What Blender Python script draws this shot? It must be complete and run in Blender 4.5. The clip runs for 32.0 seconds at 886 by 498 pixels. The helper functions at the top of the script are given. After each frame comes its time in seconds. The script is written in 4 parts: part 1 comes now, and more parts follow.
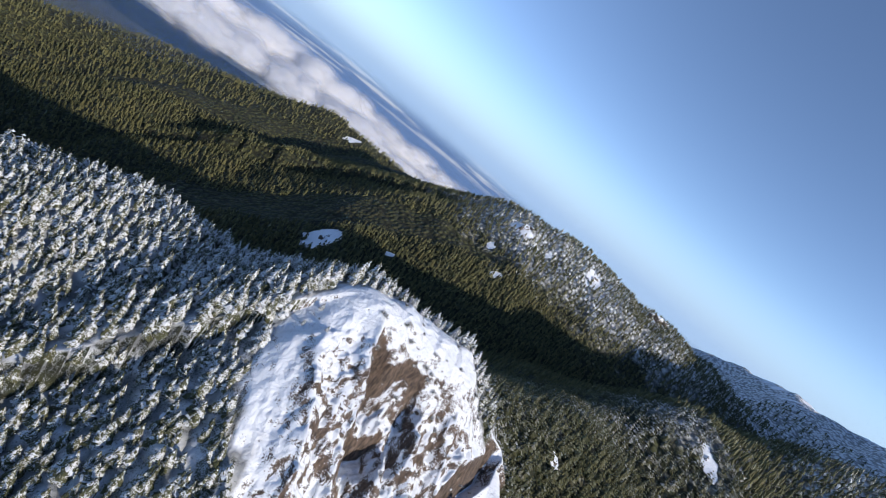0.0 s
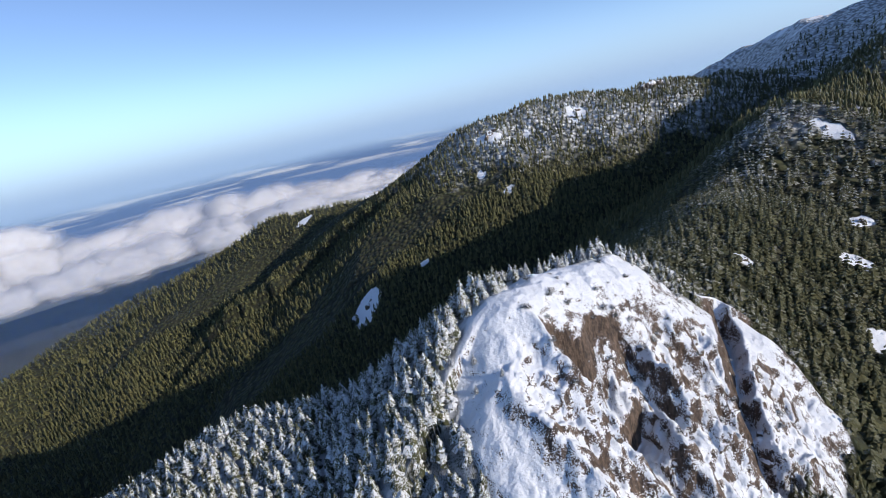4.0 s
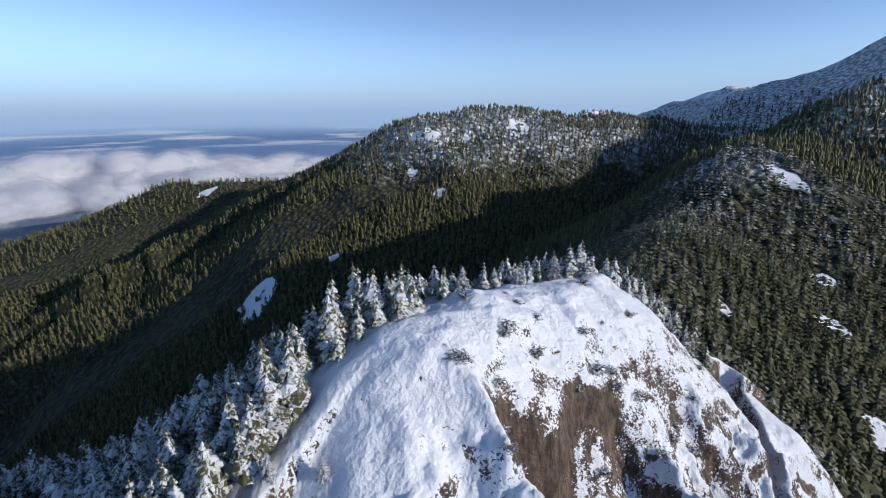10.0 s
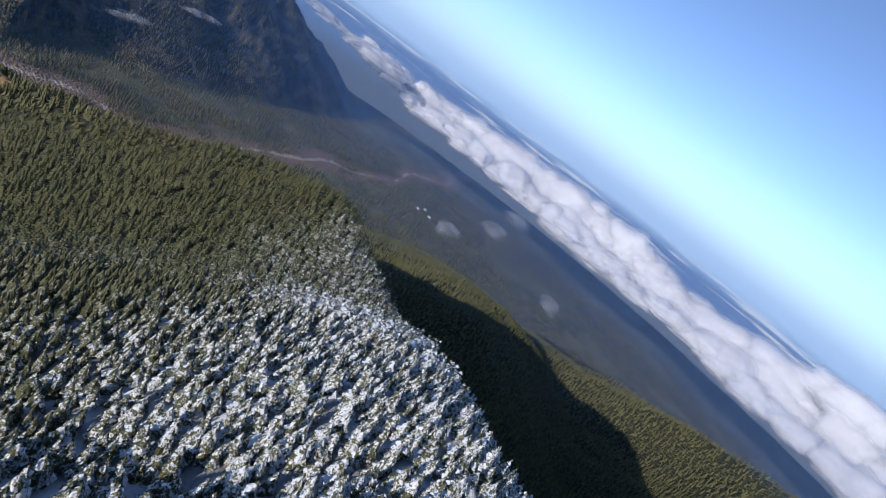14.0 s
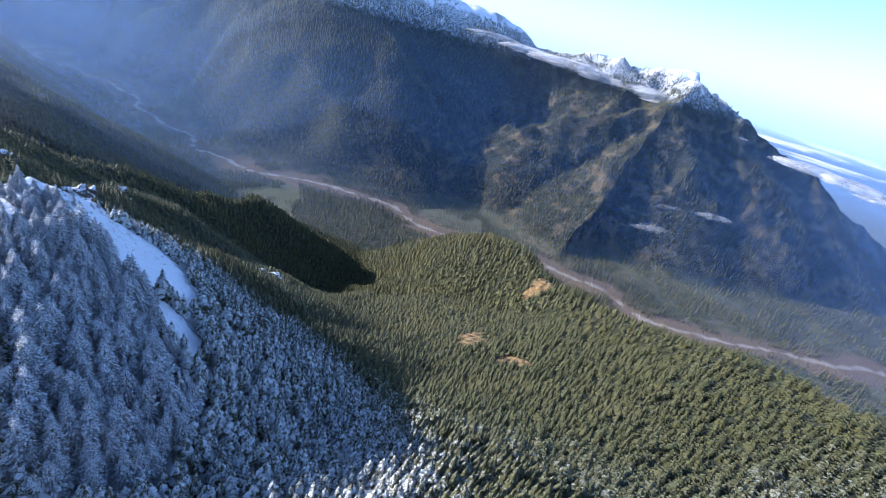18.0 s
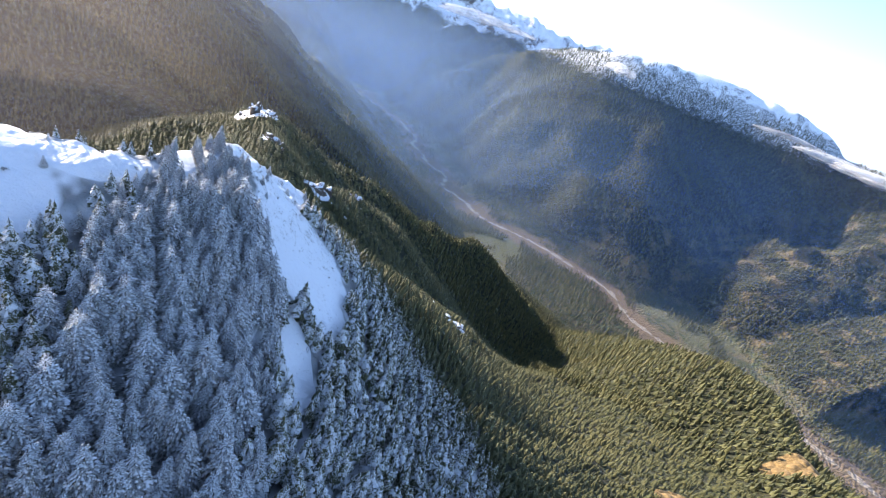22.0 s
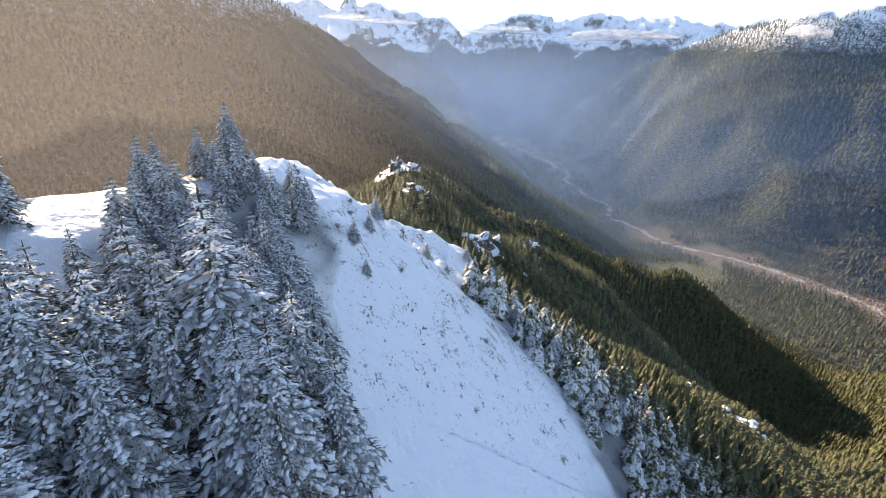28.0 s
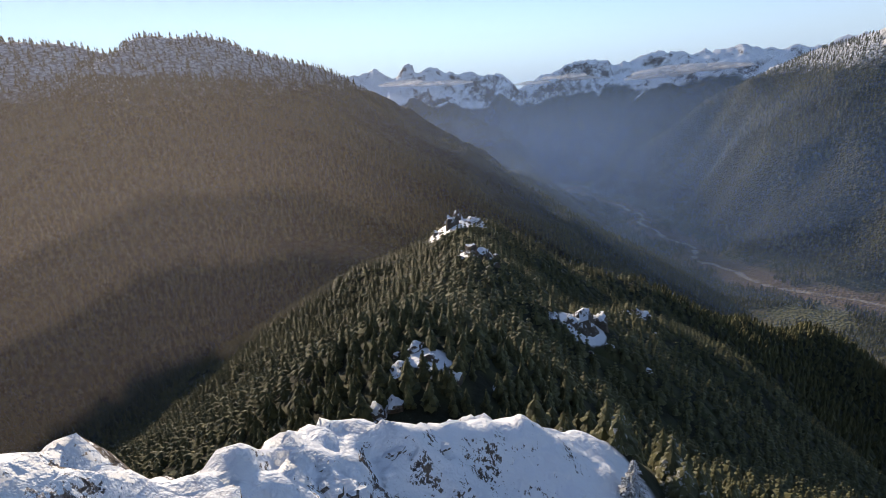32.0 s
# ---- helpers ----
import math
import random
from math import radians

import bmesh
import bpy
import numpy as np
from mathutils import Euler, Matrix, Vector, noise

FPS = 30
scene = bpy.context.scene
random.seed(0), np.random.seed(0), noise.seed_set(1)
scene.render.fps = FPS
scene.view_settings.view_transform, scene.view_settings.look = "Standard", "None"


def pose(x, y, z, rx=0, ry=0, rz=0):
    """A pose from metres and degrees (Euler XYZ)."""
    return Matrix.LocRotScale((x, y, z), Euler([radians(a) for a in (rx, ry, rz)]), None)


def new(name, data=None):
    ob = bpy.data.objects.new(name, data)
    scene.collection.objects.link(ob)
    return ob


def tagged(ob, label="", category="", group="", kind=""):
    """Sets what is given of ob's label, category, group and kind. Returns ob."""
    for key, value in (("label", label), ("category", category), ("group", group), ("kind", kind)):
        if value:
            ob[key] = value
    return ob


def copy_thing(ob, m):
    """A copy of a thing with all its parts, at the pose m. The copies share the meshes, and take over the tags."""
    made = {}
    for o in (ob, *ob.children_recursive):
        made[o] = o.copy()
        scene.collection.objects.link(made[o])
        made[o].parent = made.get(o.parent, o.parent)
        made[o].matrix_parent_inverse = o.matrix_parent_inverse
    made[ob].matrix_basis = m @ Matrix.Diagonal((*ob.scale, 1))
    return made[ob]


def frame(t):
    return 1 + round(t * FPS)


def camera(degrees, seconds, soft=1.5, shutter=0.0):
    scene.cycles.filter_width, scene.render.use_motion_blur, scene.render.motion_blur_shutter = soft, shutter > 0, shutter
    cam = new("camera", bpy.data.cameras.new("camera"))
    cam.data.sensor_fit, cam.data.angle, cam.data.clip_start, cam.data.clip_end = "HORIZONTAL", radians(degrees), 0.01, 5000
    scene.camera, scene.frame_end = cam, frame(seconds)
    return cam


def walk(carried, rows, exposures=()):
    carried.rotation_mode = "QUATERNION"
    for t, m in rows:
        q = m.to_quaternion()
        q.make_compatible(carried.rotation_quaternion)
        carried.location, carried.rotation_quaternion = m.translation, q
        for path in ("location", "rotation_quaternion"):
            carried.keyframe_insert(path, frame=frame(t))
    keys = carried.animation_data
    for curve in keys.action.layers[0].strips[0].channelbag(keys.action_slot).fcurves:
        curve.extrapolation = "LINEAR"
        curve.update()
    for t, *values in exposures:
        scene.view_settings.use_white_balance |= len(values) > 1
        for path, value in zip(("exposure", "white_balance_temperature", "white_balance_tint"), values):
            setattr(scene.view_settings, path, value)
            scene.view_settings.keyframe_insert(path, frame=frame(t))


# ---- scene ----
cam = camera(86.6, 32.0, 0.9)
PATH = [
    (0, 5.7, -24.1, 800.1, 73.83, -38.66, -8.28),
    (0.5, 6.0, -19.9, 799.4, 71.32, -40.05, 5.15),
    (1, 5.0, -15.9, 798.8, 67.96, -37.93, 13.52),
    (1.5, 3.4, -11.7, 798.1, 69.08, -31.98, 14.59),
    (2, 1.4, -7.5, 797.0, 72.92, -21.60, 7.98),
    (2.5, -0.6, -2.7, 796.0, 74.87, -9.44, -1.41),
    (3, -2.6, 2.0, 794.5, 75.69, 2.18, -11.85),
    (3.5, -3.3, 7.0, 793.1, 74.63, 10.86, -19.65),
    (5.5, 0.7, 28.9, 785.4, 70.32, 9.63, -23.97),
    (6, 2.5, 34.5, 782.8, 69.55, 8.69, -25.77),
    (6.5, 4.5, 39.8, 780.1, 69.16, 9.04, -28.23),
    (7, 6.8, 45.1, 777.7, 69.46, 9.28, -30.29),
    (7.5, 9.3, 50.6, 775.4, 70.01, 9.54, -31.66),
    (8, 12.4, 56.1, 773.1, 70.37, 9.57, -33.34),
    (8.5, 15.9, 61.7, 770.6, 70.80, 9.25, -34.36),
    (9, 19.6, 67.2, 768.4, 71.19, 8.56, -34.16),
    (9.5, 23.3, 72.6, 766.3, 72.13, 6.39, -32.32),
    (10, 26.9, 78.2, 764.3, 73.57, 0.51, -27.93),
    (10.5, 30.1, 83.7, 763.0, 75.67, -7.40, -19.90),
    (11, 32.8, 89.8, 761.8, 77.61, -14.70, -7.14),
    (11.5, 33.6, 97.2, 760.1, 77.85, -21.25, 8.76),
    (12, 33.4, 104.1, 759.5, 76.03, -26.22, 26.21),
    (12.5, 31.7, 109.8, 759.2, 74.65, -30.89, 42.65),
    (13, 29.3, 115.8, 758.3, 73.36, -33.69, 57.50),
    (13.5, 26.9, 119.9, 758.6, 70.03, -34.85, 69.69),
    (15.5, 11.9, 130.0, 760.1, 63.15, -30.60, 103.99),
    (16, 6.0, 128.9, 759.2, 62.48, -26.85, 110.28),
    (16.5, -0.6, 127.3, 757.7, 61.86, -21.93, 119.47),
    (17, -7.8, 124.6, 755.4, 62.56, -18.89, 127.11),
    (17.5, -15.1, 120.8, 753.3, 63.35, -16.78, 133.18),
    (18, -22.4, 116.3, 751.2, 63.71, -14.64, 137.98),
    (18.5, -29.3, 111.2, 748.3, 63.65, -13.36, 143.14),
    (19, -35.6, 105.2, 745.3, 63.85, -13.60, 147.30),
    (19.5, -41.4, 98.6, 742.1, 64.23, -14.19, 150.20),
    (20, -46.6, 91.6, 738.4, 64.52, -14.57, 152.10),
    (20.5, -51.7, 84.0, 734.2, 64.99, -14.79, 153.68),
    (21, -56.2, 76.3, 730.0, 64.87, -15.82, 156.99),
    (21.5, -59.9, 67.9, 725.5, 63.79, -17.91, 163.04),
    (22, -62.9, 59.2, 720.4, 62.42, -19.23, 169.71),
    (22.5, -65.5, 50.4, 715.8, 61.43, -20.15, 174.55),
    (23, -67.3, 41.2, 710.7, 60.78, -19.83, 178.00),
    (23.5, -68.6, 31.5, 705.5, 60.41, -18.20, 180.89),
    (24, -69.4, 22.0, 700.4, 60.59, -15.58, 182.66),
    (24.5, -69.9, 12.8, 695.7, 61.35, -12.47, 183.04),
    (25, -69.8, 3.6, 691.0, 62.03, -10.28, 183.31),
    (25.5, -69.2, -6.2, 686.6, 62.73, -9.03, 183.68),
    (27.5, -65.5, -44.8, 670.2, 65.31, -3.60, 184.64),
    (28, -64.5, -55.0, 667.0, 65.87, -1.66, 183.17),
    (28.5, -63.4, -65.6, 663.9, 66.05, -0.28, 182.31),
    (29, -62.5, -76.3, 660.9, 66.88, 0.89, 181.99),
    (29.5, -61.9, -86.1, 658.5, 67.42, 1.82, 182.50),
    (30, -61.1, -95.6, 656.1, 67.87, 1.79, 184.90),
    (30.5, -60.6, -104.6, 654.2, 68.96, 1.87, 187.59),
    (31, -59.8, -114.7, 652.2, 70.41, 2.27, 189.40),
    (31.5, -58.7, -125.3, 649.9, 71.32, 2.76, 190.30),
    (32, -57.3, -136.1, 647.4, 72.43, 4.19, 189.62),
]
EXPOSURES = [(0.0, 0.0, 6700, 12), (6.0, -0.2, 6700, 13), (11.0, -0.3, 6500, 12), (13.5, -0.1, 6400, 14), (16.0, 0.4, 6000, 16), (17.0, 0.75, 5900, 16), (18.0, 1.0, 6000, 14), (20.0, 1.25, 6400, 12), (22.0, 1.45, 7400, 12), (25.0, 1.55, 8900, 13), (28.0, 1.4, 9300, 13), (30.0, 1.0, 9300, 13), (32.0, 0.15, 8300, 14)]
walk(cam, [(t, pose(*row)) for t, *row in PATH], EXPOSURES)

# ---- light ----
scene.cycles.transparent_max_bounces = 32
SUN_WAY = Vector((0.572, -0.751, 0.331)).normalized()
world = bpy.data.worlds.new("world")
scene.world = world
world.use_nodes = True
wt = world.node_tree
sky = wt.nodes.new("ShaderNodeTexSky")
sky.sky_type = "NISHITA"
sky.sun_disc = False
sky.sun_elevation = math.asin(SUN_WAY.z)
sky.sun_rotation = math.atan2(SUN_WAY.x, SUN_WAY.y)
sky.altitude = 2500
sky.air_density = 0.8
sky.dust_density = 0.0
sky.ozone_density = 2.5
wt.links.new(sky.outputs[0], wt.nodes["Background"].inputs[0])
wt.nodes["Background"].inputs[1].default_value = 0.21
sun_data = bpy.data.lights.new("sun", "SUN")
sun_data.energy = 5.0
sun_data.angle = radians(0.53)
sun_data.color = (1.0, 0.94, 0.85)
sun = new("sun", sun_data)
sun.rotation_euler = SUN_WAY.to_track_quat("Z", "Y").to_euler()


# ---- materials ----
class Nodes:
    """A short way to write node materials."""

    def __init__(self, name):
        self.mat = bpy.data.materials.new(name)
        self.mat.use_nodes = True
        self.t = self.mat.node_tree
        self.bsdf = self.t.nodes["Principled BSDF"]
        self.out = self.t.nodes["Material Output"]

    def put(self, kind, **settings):
        n = self.t.nodes.new("ShaderNode" + kind)
        for key, value in settings.items():
            setattr(n, key, value)
        return n

    def link(self, a, b):
        self.t.links.new(a, b)

    def set(self, socket, value):
        if isinstance(value, bpy.types.NodeSocket):
            self.link(value, socket)
        else:
            socket.default_value = value

    def math(self, op, a, b=0.0, c=0.0, clamp=False):
        n = self.put("Math", operation=op, use_clamp=clamp)
        for s, v in zip(n.inputs, (a, b, c)):
            self.set(s, v)
        return n.outputs[0]

    def noise(self, scale, detail=4.0, rough=0.55, coords=None, stretch=None):
        n = self.put("TexNoise")
        n.inputs["Scale"].default_value = scale
        n.inputs["Detail"].default_value = detail
        n.inputs["Roughness"].default_value = rough
        where = coords or self.put("NewGeometry").outputs["Position"]
        if stretch:
            m = self.put("Mapping")
            m.inputs["Scale"].default_value = stretch
            self.link(where, m.inputs["Vector"])
            where = m.outputs[0]
        self.link(where, n.inputs["Vector"])
        return n.outputs["Fac"]

    def ramp(self, fac, low, high, a=0.0, b=1.0, smooth=True):
        n = self.put("MapRange", interpolation_type="SMOOTHSTEP" if smooth else "LINEAR", clamp=True)
        for s, v in zip(n.inputs, (fac, low, high, a, b)):
            self.set(s, v)
        return n.outputs[0]

    def mix(self, fac, a, b):
        n = self.put("Mix", data_type="RGBA")
        self.set(n.inputs[0], fac)
        for s, v in ((n.inputs[6], a), (n.inputs[7], b)):
            self.set(s, (*v, 1.0) if isinstance(v, tuple) else v)
        return n.outputs[2]

    def bump(self, height, strength, distance):
        n = self.put("Bump")
        n.inputs["Strength"].default_value = strength
        n.inputs["Distance"].default_value = distance
        self.link(height, n.inputs["Height"])
        self.link(n.outputs[0], self.bsdf.inputs["Normal"])
        return n.outputs[0]

    def split(self, vector):
        n = self.put("SeparateXYZ")
        self.link(vector, n.inputs[0])
        return n.outputs

    def base(self, colour, rough=0.85):
        self.set(self.bsdf.inputs["Base Color"], (*colour, 1.0) if isinstance(colour, tuple) else colour)
        self.set(self.bsdf.inputs["Roughness"], rough)
        return self.mat


SNOW = (0.82, 0.85, 0.9)


def cold_side(n, x, y):
    """How much lower the snow lies on the cold side of the second peak, in metres."""
    far = n.math("SQRT", n.math("ADD", n.math("POWER", n.math("ADD", x, 72.0), 2.0), n.math("POWER", n.math("ADD", y, 55.0), 2.0)))
    away = n.math("SQRT", n.math("ADD", n.math("POWER", n.math("ADD", x, 110.0), 2.0), n.math("POWER", n.math("SUBTRACT", y, 150.0), 2.0)))
    warm = n.math("MULTIPLY", n.ramp(x, 90.0, 190.0, 0.0, 50.0), n.ramp(y, 420.0, 600.0, 1.0, 0.0))
    return n.math("SUBTRACT", n.math("ADD", n.ramp(far, 75.0, 150.0, 110.0, 0.0), n.ramp(away, 170.0, 330.0, 45.0, 0.0)), warm)


def ground_material():
    """Forest floor and far woods by height, snow on high open ground, bare rock where it is steep, brown valley floor."""
    n = Nodes("mountain_ground")
    geo = n.put("NewGeometry")
    x, y, z = n.split(geo.outputs["Position"])
    up = n.split(geo.outputs["Normal"])[2]
    open_ground = n.put("Attribute", attribute_name="open").outputs["Fac"]
    big, mid, fine = n.noise(0.0035), n.noise(0.03, 6.0, 0.65), n.noise(0.45, 5.0, 0.65)
    river = n.put("Attribute", attribute_name="river").outputs["Fac"]
    speck = n.noise(2.4, 3.0, 0.75)
    woods = n.mix(n.ramp(big, 0.35, 0.65), (0.020, 0.026, 0.012), (0.040, 0.046, 0.016))
    woods = n.mix(n.ramp(mid, 0.45, 0.75), woods, (0.058, 0.050, 0.022))
    crowns = n.put("TexVoronoi")
    crowns.inputs["Scale"].default_value = 0.105
    n.link(geo.outputs["Position"], crowns.inputs["Vector"])
    shade_of = n.split(crowns.outputs["Color"])[0]
    woods = n.mix(n.math("MULTIPLY", shade_of, 0.6), woods, (0.070, 0.072, 0.026))
    woods = n.mix(n.ramp(crowns.outputs["Distance"], 0.35, 0.75, 0.0, 0.75), woods, (0.010, 0.012, 0.007))
    floor = n.mix(n.ramp(mid, 0.42, 0.58), (0.130, 0.112, 0.058), (0.060, 0.072, 0.032))
    floor = n.mix(n.ramp(big, 0.5, 0.62), floor, (0.125, 0.125, 0.065))
    across = n.math("MULTIPLY", n.math("MULTIPLY", n.ramp(x, -1500.0, -1200.0, 1.0, 0.0), n.ramp(y, -1900.0, -1650.0)), n.ramp(n.noise(0.011, 5.0, 0.65), 0.50, 0.60))
    woods = n.mix(n.math("MULTIPLY", across, n.ramp(z, 560.0, 700.0, 0.75, 0.0)), woods, (0.17, 0.125, 0.060))
    low = n.ramp(z, -45.0, -10.0)
    ground = n.mix(low, floor, woods)
    wander = n.math("ADD", river, n.math("MULTIPLY", n.math("SUBTRACT", mid, 0.5), 90.0))
    ground = n.mix(n.ramp(wander, 60.0, 130.0, 0.8, 0.0), ground, (0.20, 0.135, 0.088))
    braid = n.math("ADD", river, n.math("MULTIPLY", n.math("SUBTRACT", n.noise(0.02, 4.0, 0.6), 0.5), 70.0))
    ground = n.mix(n.ramp(n.math("ABSOLUTE", braid), 5.0, 16.0, 0.85, 0.0), ground, (0.36, 0.31, 0.26))
    rock = n.mix(n.ramp(n.noise(0.9, 5.0, 0.7, stretch=(1.0, 1.0, 0.25)), 0.35, 0.68), (0.040, 0.030, 0.026), (0.165, 0.118, 0.088))
    ground = n.mix(n.math("MULTIPLY", n.ramp(open_ground, 0.3, 0.7), n.ramp(z, 430.0, 440.0, 1.0, 1.0)), ground, rock)
    lie = n.math("ADD", up, n.math("MULTIPLY", n.math("SUBTRACT", fine, 0.5), 0.8))
    lie = n.math("ADD", lie, n.math("MULTIPLY", n.math("SUBTRACT", mid, 0.5), 0.35))
    lie = n.math("ADD", lie, n.math("MULTIPLY", n.math("SUBTRACT", speck, 0.5), 1.1))
    away = n.math("SQRT", n.math("ADD", n.math("POWER", x, 2.0), n.math("POWER", y, 2.0)))
    lie = n.math("ADD", lie, n.math("MULTIPLY", n.ramp(away, 1500.0, 2200.0, 0.0, 1.5), n.math("SUBTRACT", n.noise(0.013, 6.0, 0.7), 0.5)))
    facing = n.put("VectorMath", operation="DOT_PRODUCT")
    n.link(geo.outputs["Normal"], facing.inputs[0])
    facing.inputs[1].default_value = (0.606, -0.795, 0.0)
    lie = n.math("SUBTRACT", lie, n.ramp(facing.outputs["Value"], 0.35, 0.75, 0.0, 0.15))
    on_open = n.math("MULTIPLY", n.ramp(n.math("SUBTRACT", lie, n.ramp(y, -10.0, 40.0, 0.09, 0.0)), 0.43, 0.50), n.ramp(open_ground, 0.3, 0.6))
    line = n.math("ADD", n.math("ADD", z, cold_side(n, x, y)), n.math("MULTIPLY", n.math("SUBTRACT", mid, 0.5), 160.0))
    in_woods = n.math("MULTIPLY", n.ramp(line, 640.0, 720.0), n.ramp(lie, 0.38, 0.72, 0.0, 0.85))
    in_woods = n.math("MULTIPLY", in_woods, n.ramp(crowns.outputs["Distance"], 0.3, 0.7, 1.0, 0.35))
    snow = n.math("MAXIMUM", on_open, in_woods)
    meadow = n.put("Attribute", attribute_name="meadow").outputs["Fac"]
    meadow = n.math("ADD", meadow, n.math("MULTIPLY", n.math("SUBTRACT", mid, 0.5), 0.8))
    grass = n.mix(n.ramp(fine, 0.35, 0.65), (0.15, 0.095, 0.040), (0.26, 0.17, 0.075))
    ground = n.mix(n.ramp(meadow, 0.4, 0.6), ground, grass)
    colour = n.mix(snow, ground, SNOW)
    canopy = n.math("MULTIPLY", n.ramp(open_ground, 0.2, 0.5, 1.0, 0.0), n.ramp(crowns.outputs["Distance"], 0.0, 0.8, 6.0, 0.0))
    n.bump(n.math("ADD", canopy, n.math("ADD", fine, n.math("MULTIPLY", mid, 4.0))), 0.6, 1.5)
    return n.base(colour, n.ramp(snow, 0.0, 1.0, 0.95, 0.6))


MAT_GROUND = ground_material()

# ---- the lie of the land ----
rng = np.random.default_rng(5)
LATTICE = rng.random((512, 512)).astype(np.float64)


def value_noise(x, y):
    """Smooth noise of 0 to 1 on a lattice of 1."""
    i, j = np.floor(x).astype(np.int64), np.floor(y).astype(np.int64)
    u, v = x - i, y - j
    u, v = u * u * (3 - 2 * u), v * v * (3 - 2 * v)
    i, j, i1, j1 = i % 512, j % 512, (i + 1) % 512, (j + 1) % 512
    return (LATTICE[i, j] * (1 - u) + LATTICE[i1, j] * u) * (1 - v) + (LATTICE[i, j1] * (1 - u) + LATTICE[i1, j1] * u) * v


def fractal(x, y, size, octaves=5, gain=0.5):
    """Noise of about -1 to 1 whose largest lumps are that many metres wide."""
    total, weight, most = 0.0, 1.0, 0.0
    for k in range(octaves):
        s = 2.0**k / size
        total = total + weight * (2 * value_noise(x * s + 17.3 * k + 100, y * s + 9.1 * k + 100) - 1)
        most, weight = most + weight, weight * gain
    return total / most


def ridged(x, y, size, octaves=4):
    """Sharp-crested noise of 0 to 1."""
    total, weight, most = 0.0, 1.0, 0.0
    for k in range(octaves):
        s = 2.0**k / size
        total = total + weight * (1 - np.abs(2 * value_noise(x * s + 31.7 * k + 60, y * s + 3.3 * k + 60) - 1))
        most, weight = most + weight, weight * 0.5
    return total / most


# The river's way down the valley floor.
RIVER = [(-330, -3720), (-439, -3455), (-600, -3050), (-694, -2780), (-722, -2141), (-1015, -1800), (-1252, -1486), (-1390, -1160),
         (-1640, -880), (-1756, -461), (-1860, -200), (-2244, 130), (-2782, 690), (-3600, 1300), (-4700, 1900)]


def from_line(x, y, line):
    """How far points lie from a line in plan."""
    best = np.full(np.shape(x), 1e9)
    for (ax, ay), (bx, by) in zip(line, line[1:]):
        dx, dy = bx - ax, by - ay
        s = np.clip(((x - ax) * dx + (y - ay) * dy) / (dx * dx + dy * dy), 0, 1)
        best = np.minimum(best, np.hypot(x - ax - s * dx, y - ay - s * dy))
    return best


def from_river(x, y):
    return from_line(x + 45 * np.sin(y / 130.0) + 20 * np.sin(y / 47.0), y + 40 * np.sin(x / 110.0), RIVER)


# Crests: x, y, height, fall to the left and to the right of the way along them; the first number rounds the top.
SHOULDER = (16, [
    (60, 146, 722, 0.9, 0.9), (18, 162, 694, 0.72, 0.9), (-40, 190, 694, 0.62, 0.9), (-100, 207, 670, 0.6, 0.9),
    (-200, 212, 622, 0.5, 0.9), (-300, 205, 600, 0.47, 1.0), (-390, 195, 594, 0.5, 1.0), (-470, 135, 562, 0.6, 1.0),
    (-545, -30, 487, 0.75, 0.8), (-610, -150, 444, 0.75, 0.75), (-690, -330, 420, 0.75, 0.75), (-770, -440, 350, 0.7, 0.7), (-860, -600, 210, 0.65, 0.7),
    (-930, -800, 10, 0.65, 0.7)])
PEAK_ONE = (18, [(116, 146, 712, 1.5, 1.0), (100, 149, 727, 1.5, 1.0), (66, 145, 731, 1.4, 0.9), (52, 139, 731, 1.3, 0.9)])
TOWER = (5, [(149, 147, 692, 1.3, 1.3), (152, 130, 683, 1.3, 1.3), (151, 110, 664, 1.2, 1.2), (146, 88, 638, 1.1, 1.1)])
ARETE = (6, [(53, 140, 730, 1.1, 0.95), (52, 119, 721, 1.15, 1.05), (46, 103, 697, 1.15, 1.1), (38, 85, 662, 1.1, 1.1), (30, 60, 622, 1.0, 1.0)])
EAST = (20, [
    (112, 158, 700, 0.6, 0.9), (150, 190, 688, 0.6, 0.7), (240, 232, 698, 0.7, 0.62), (330, 270, 702, 0.7, 0.55),
    (450, 316, 722, 0.7, 0.5), (650, 365, 750, 0.6, 0.5), (900, 340, 810, 0.6, 0.5), (1250, 300, 930, 0.6, 0.55),
    (1700, 250, 1100, 0.6, 0.6)])
PEAK_TWO = (12, [
    (115, -60, 585, 1.2, 0.6), (55, -72, 640, 1.5, 0.5), (15, -78, 655, 1.6, 0.62), (-18, -86, 651, 1.7, 0.85),
    (-36, -120, 645, 1.5, 1.15), (-46, -150, 621, 1.5, 1.1), (-51, -166, 614.5, 1.3, 1.05), (-41, -198, 596, 0.8, 1.0), (-36, -216, 600, 0.8, 1.0),
    (-31, -241, 599, 0.65, 0.95), (-33, -300, 581, 0.6, 0.95), (-34, -352, 579, 0.58, 0.9), (-22, -420, 563, 0.55, 0.85),
    (-5, -478, 558, 0.55, 0.7), (12, -505, 538, 0.6, 0.7), (60, -620, 430, 0.6, 0.7), (100, -780, 280, 0.6, 0.7)])
RIM = (5, [(-16, -92, 643, 1.7, 0.8), (-31, -118, 643, 1.8, 0.78), (-36, -134, 634, 1.8, 0.7), (-40, -148, 622, 1.7, 0.7)])
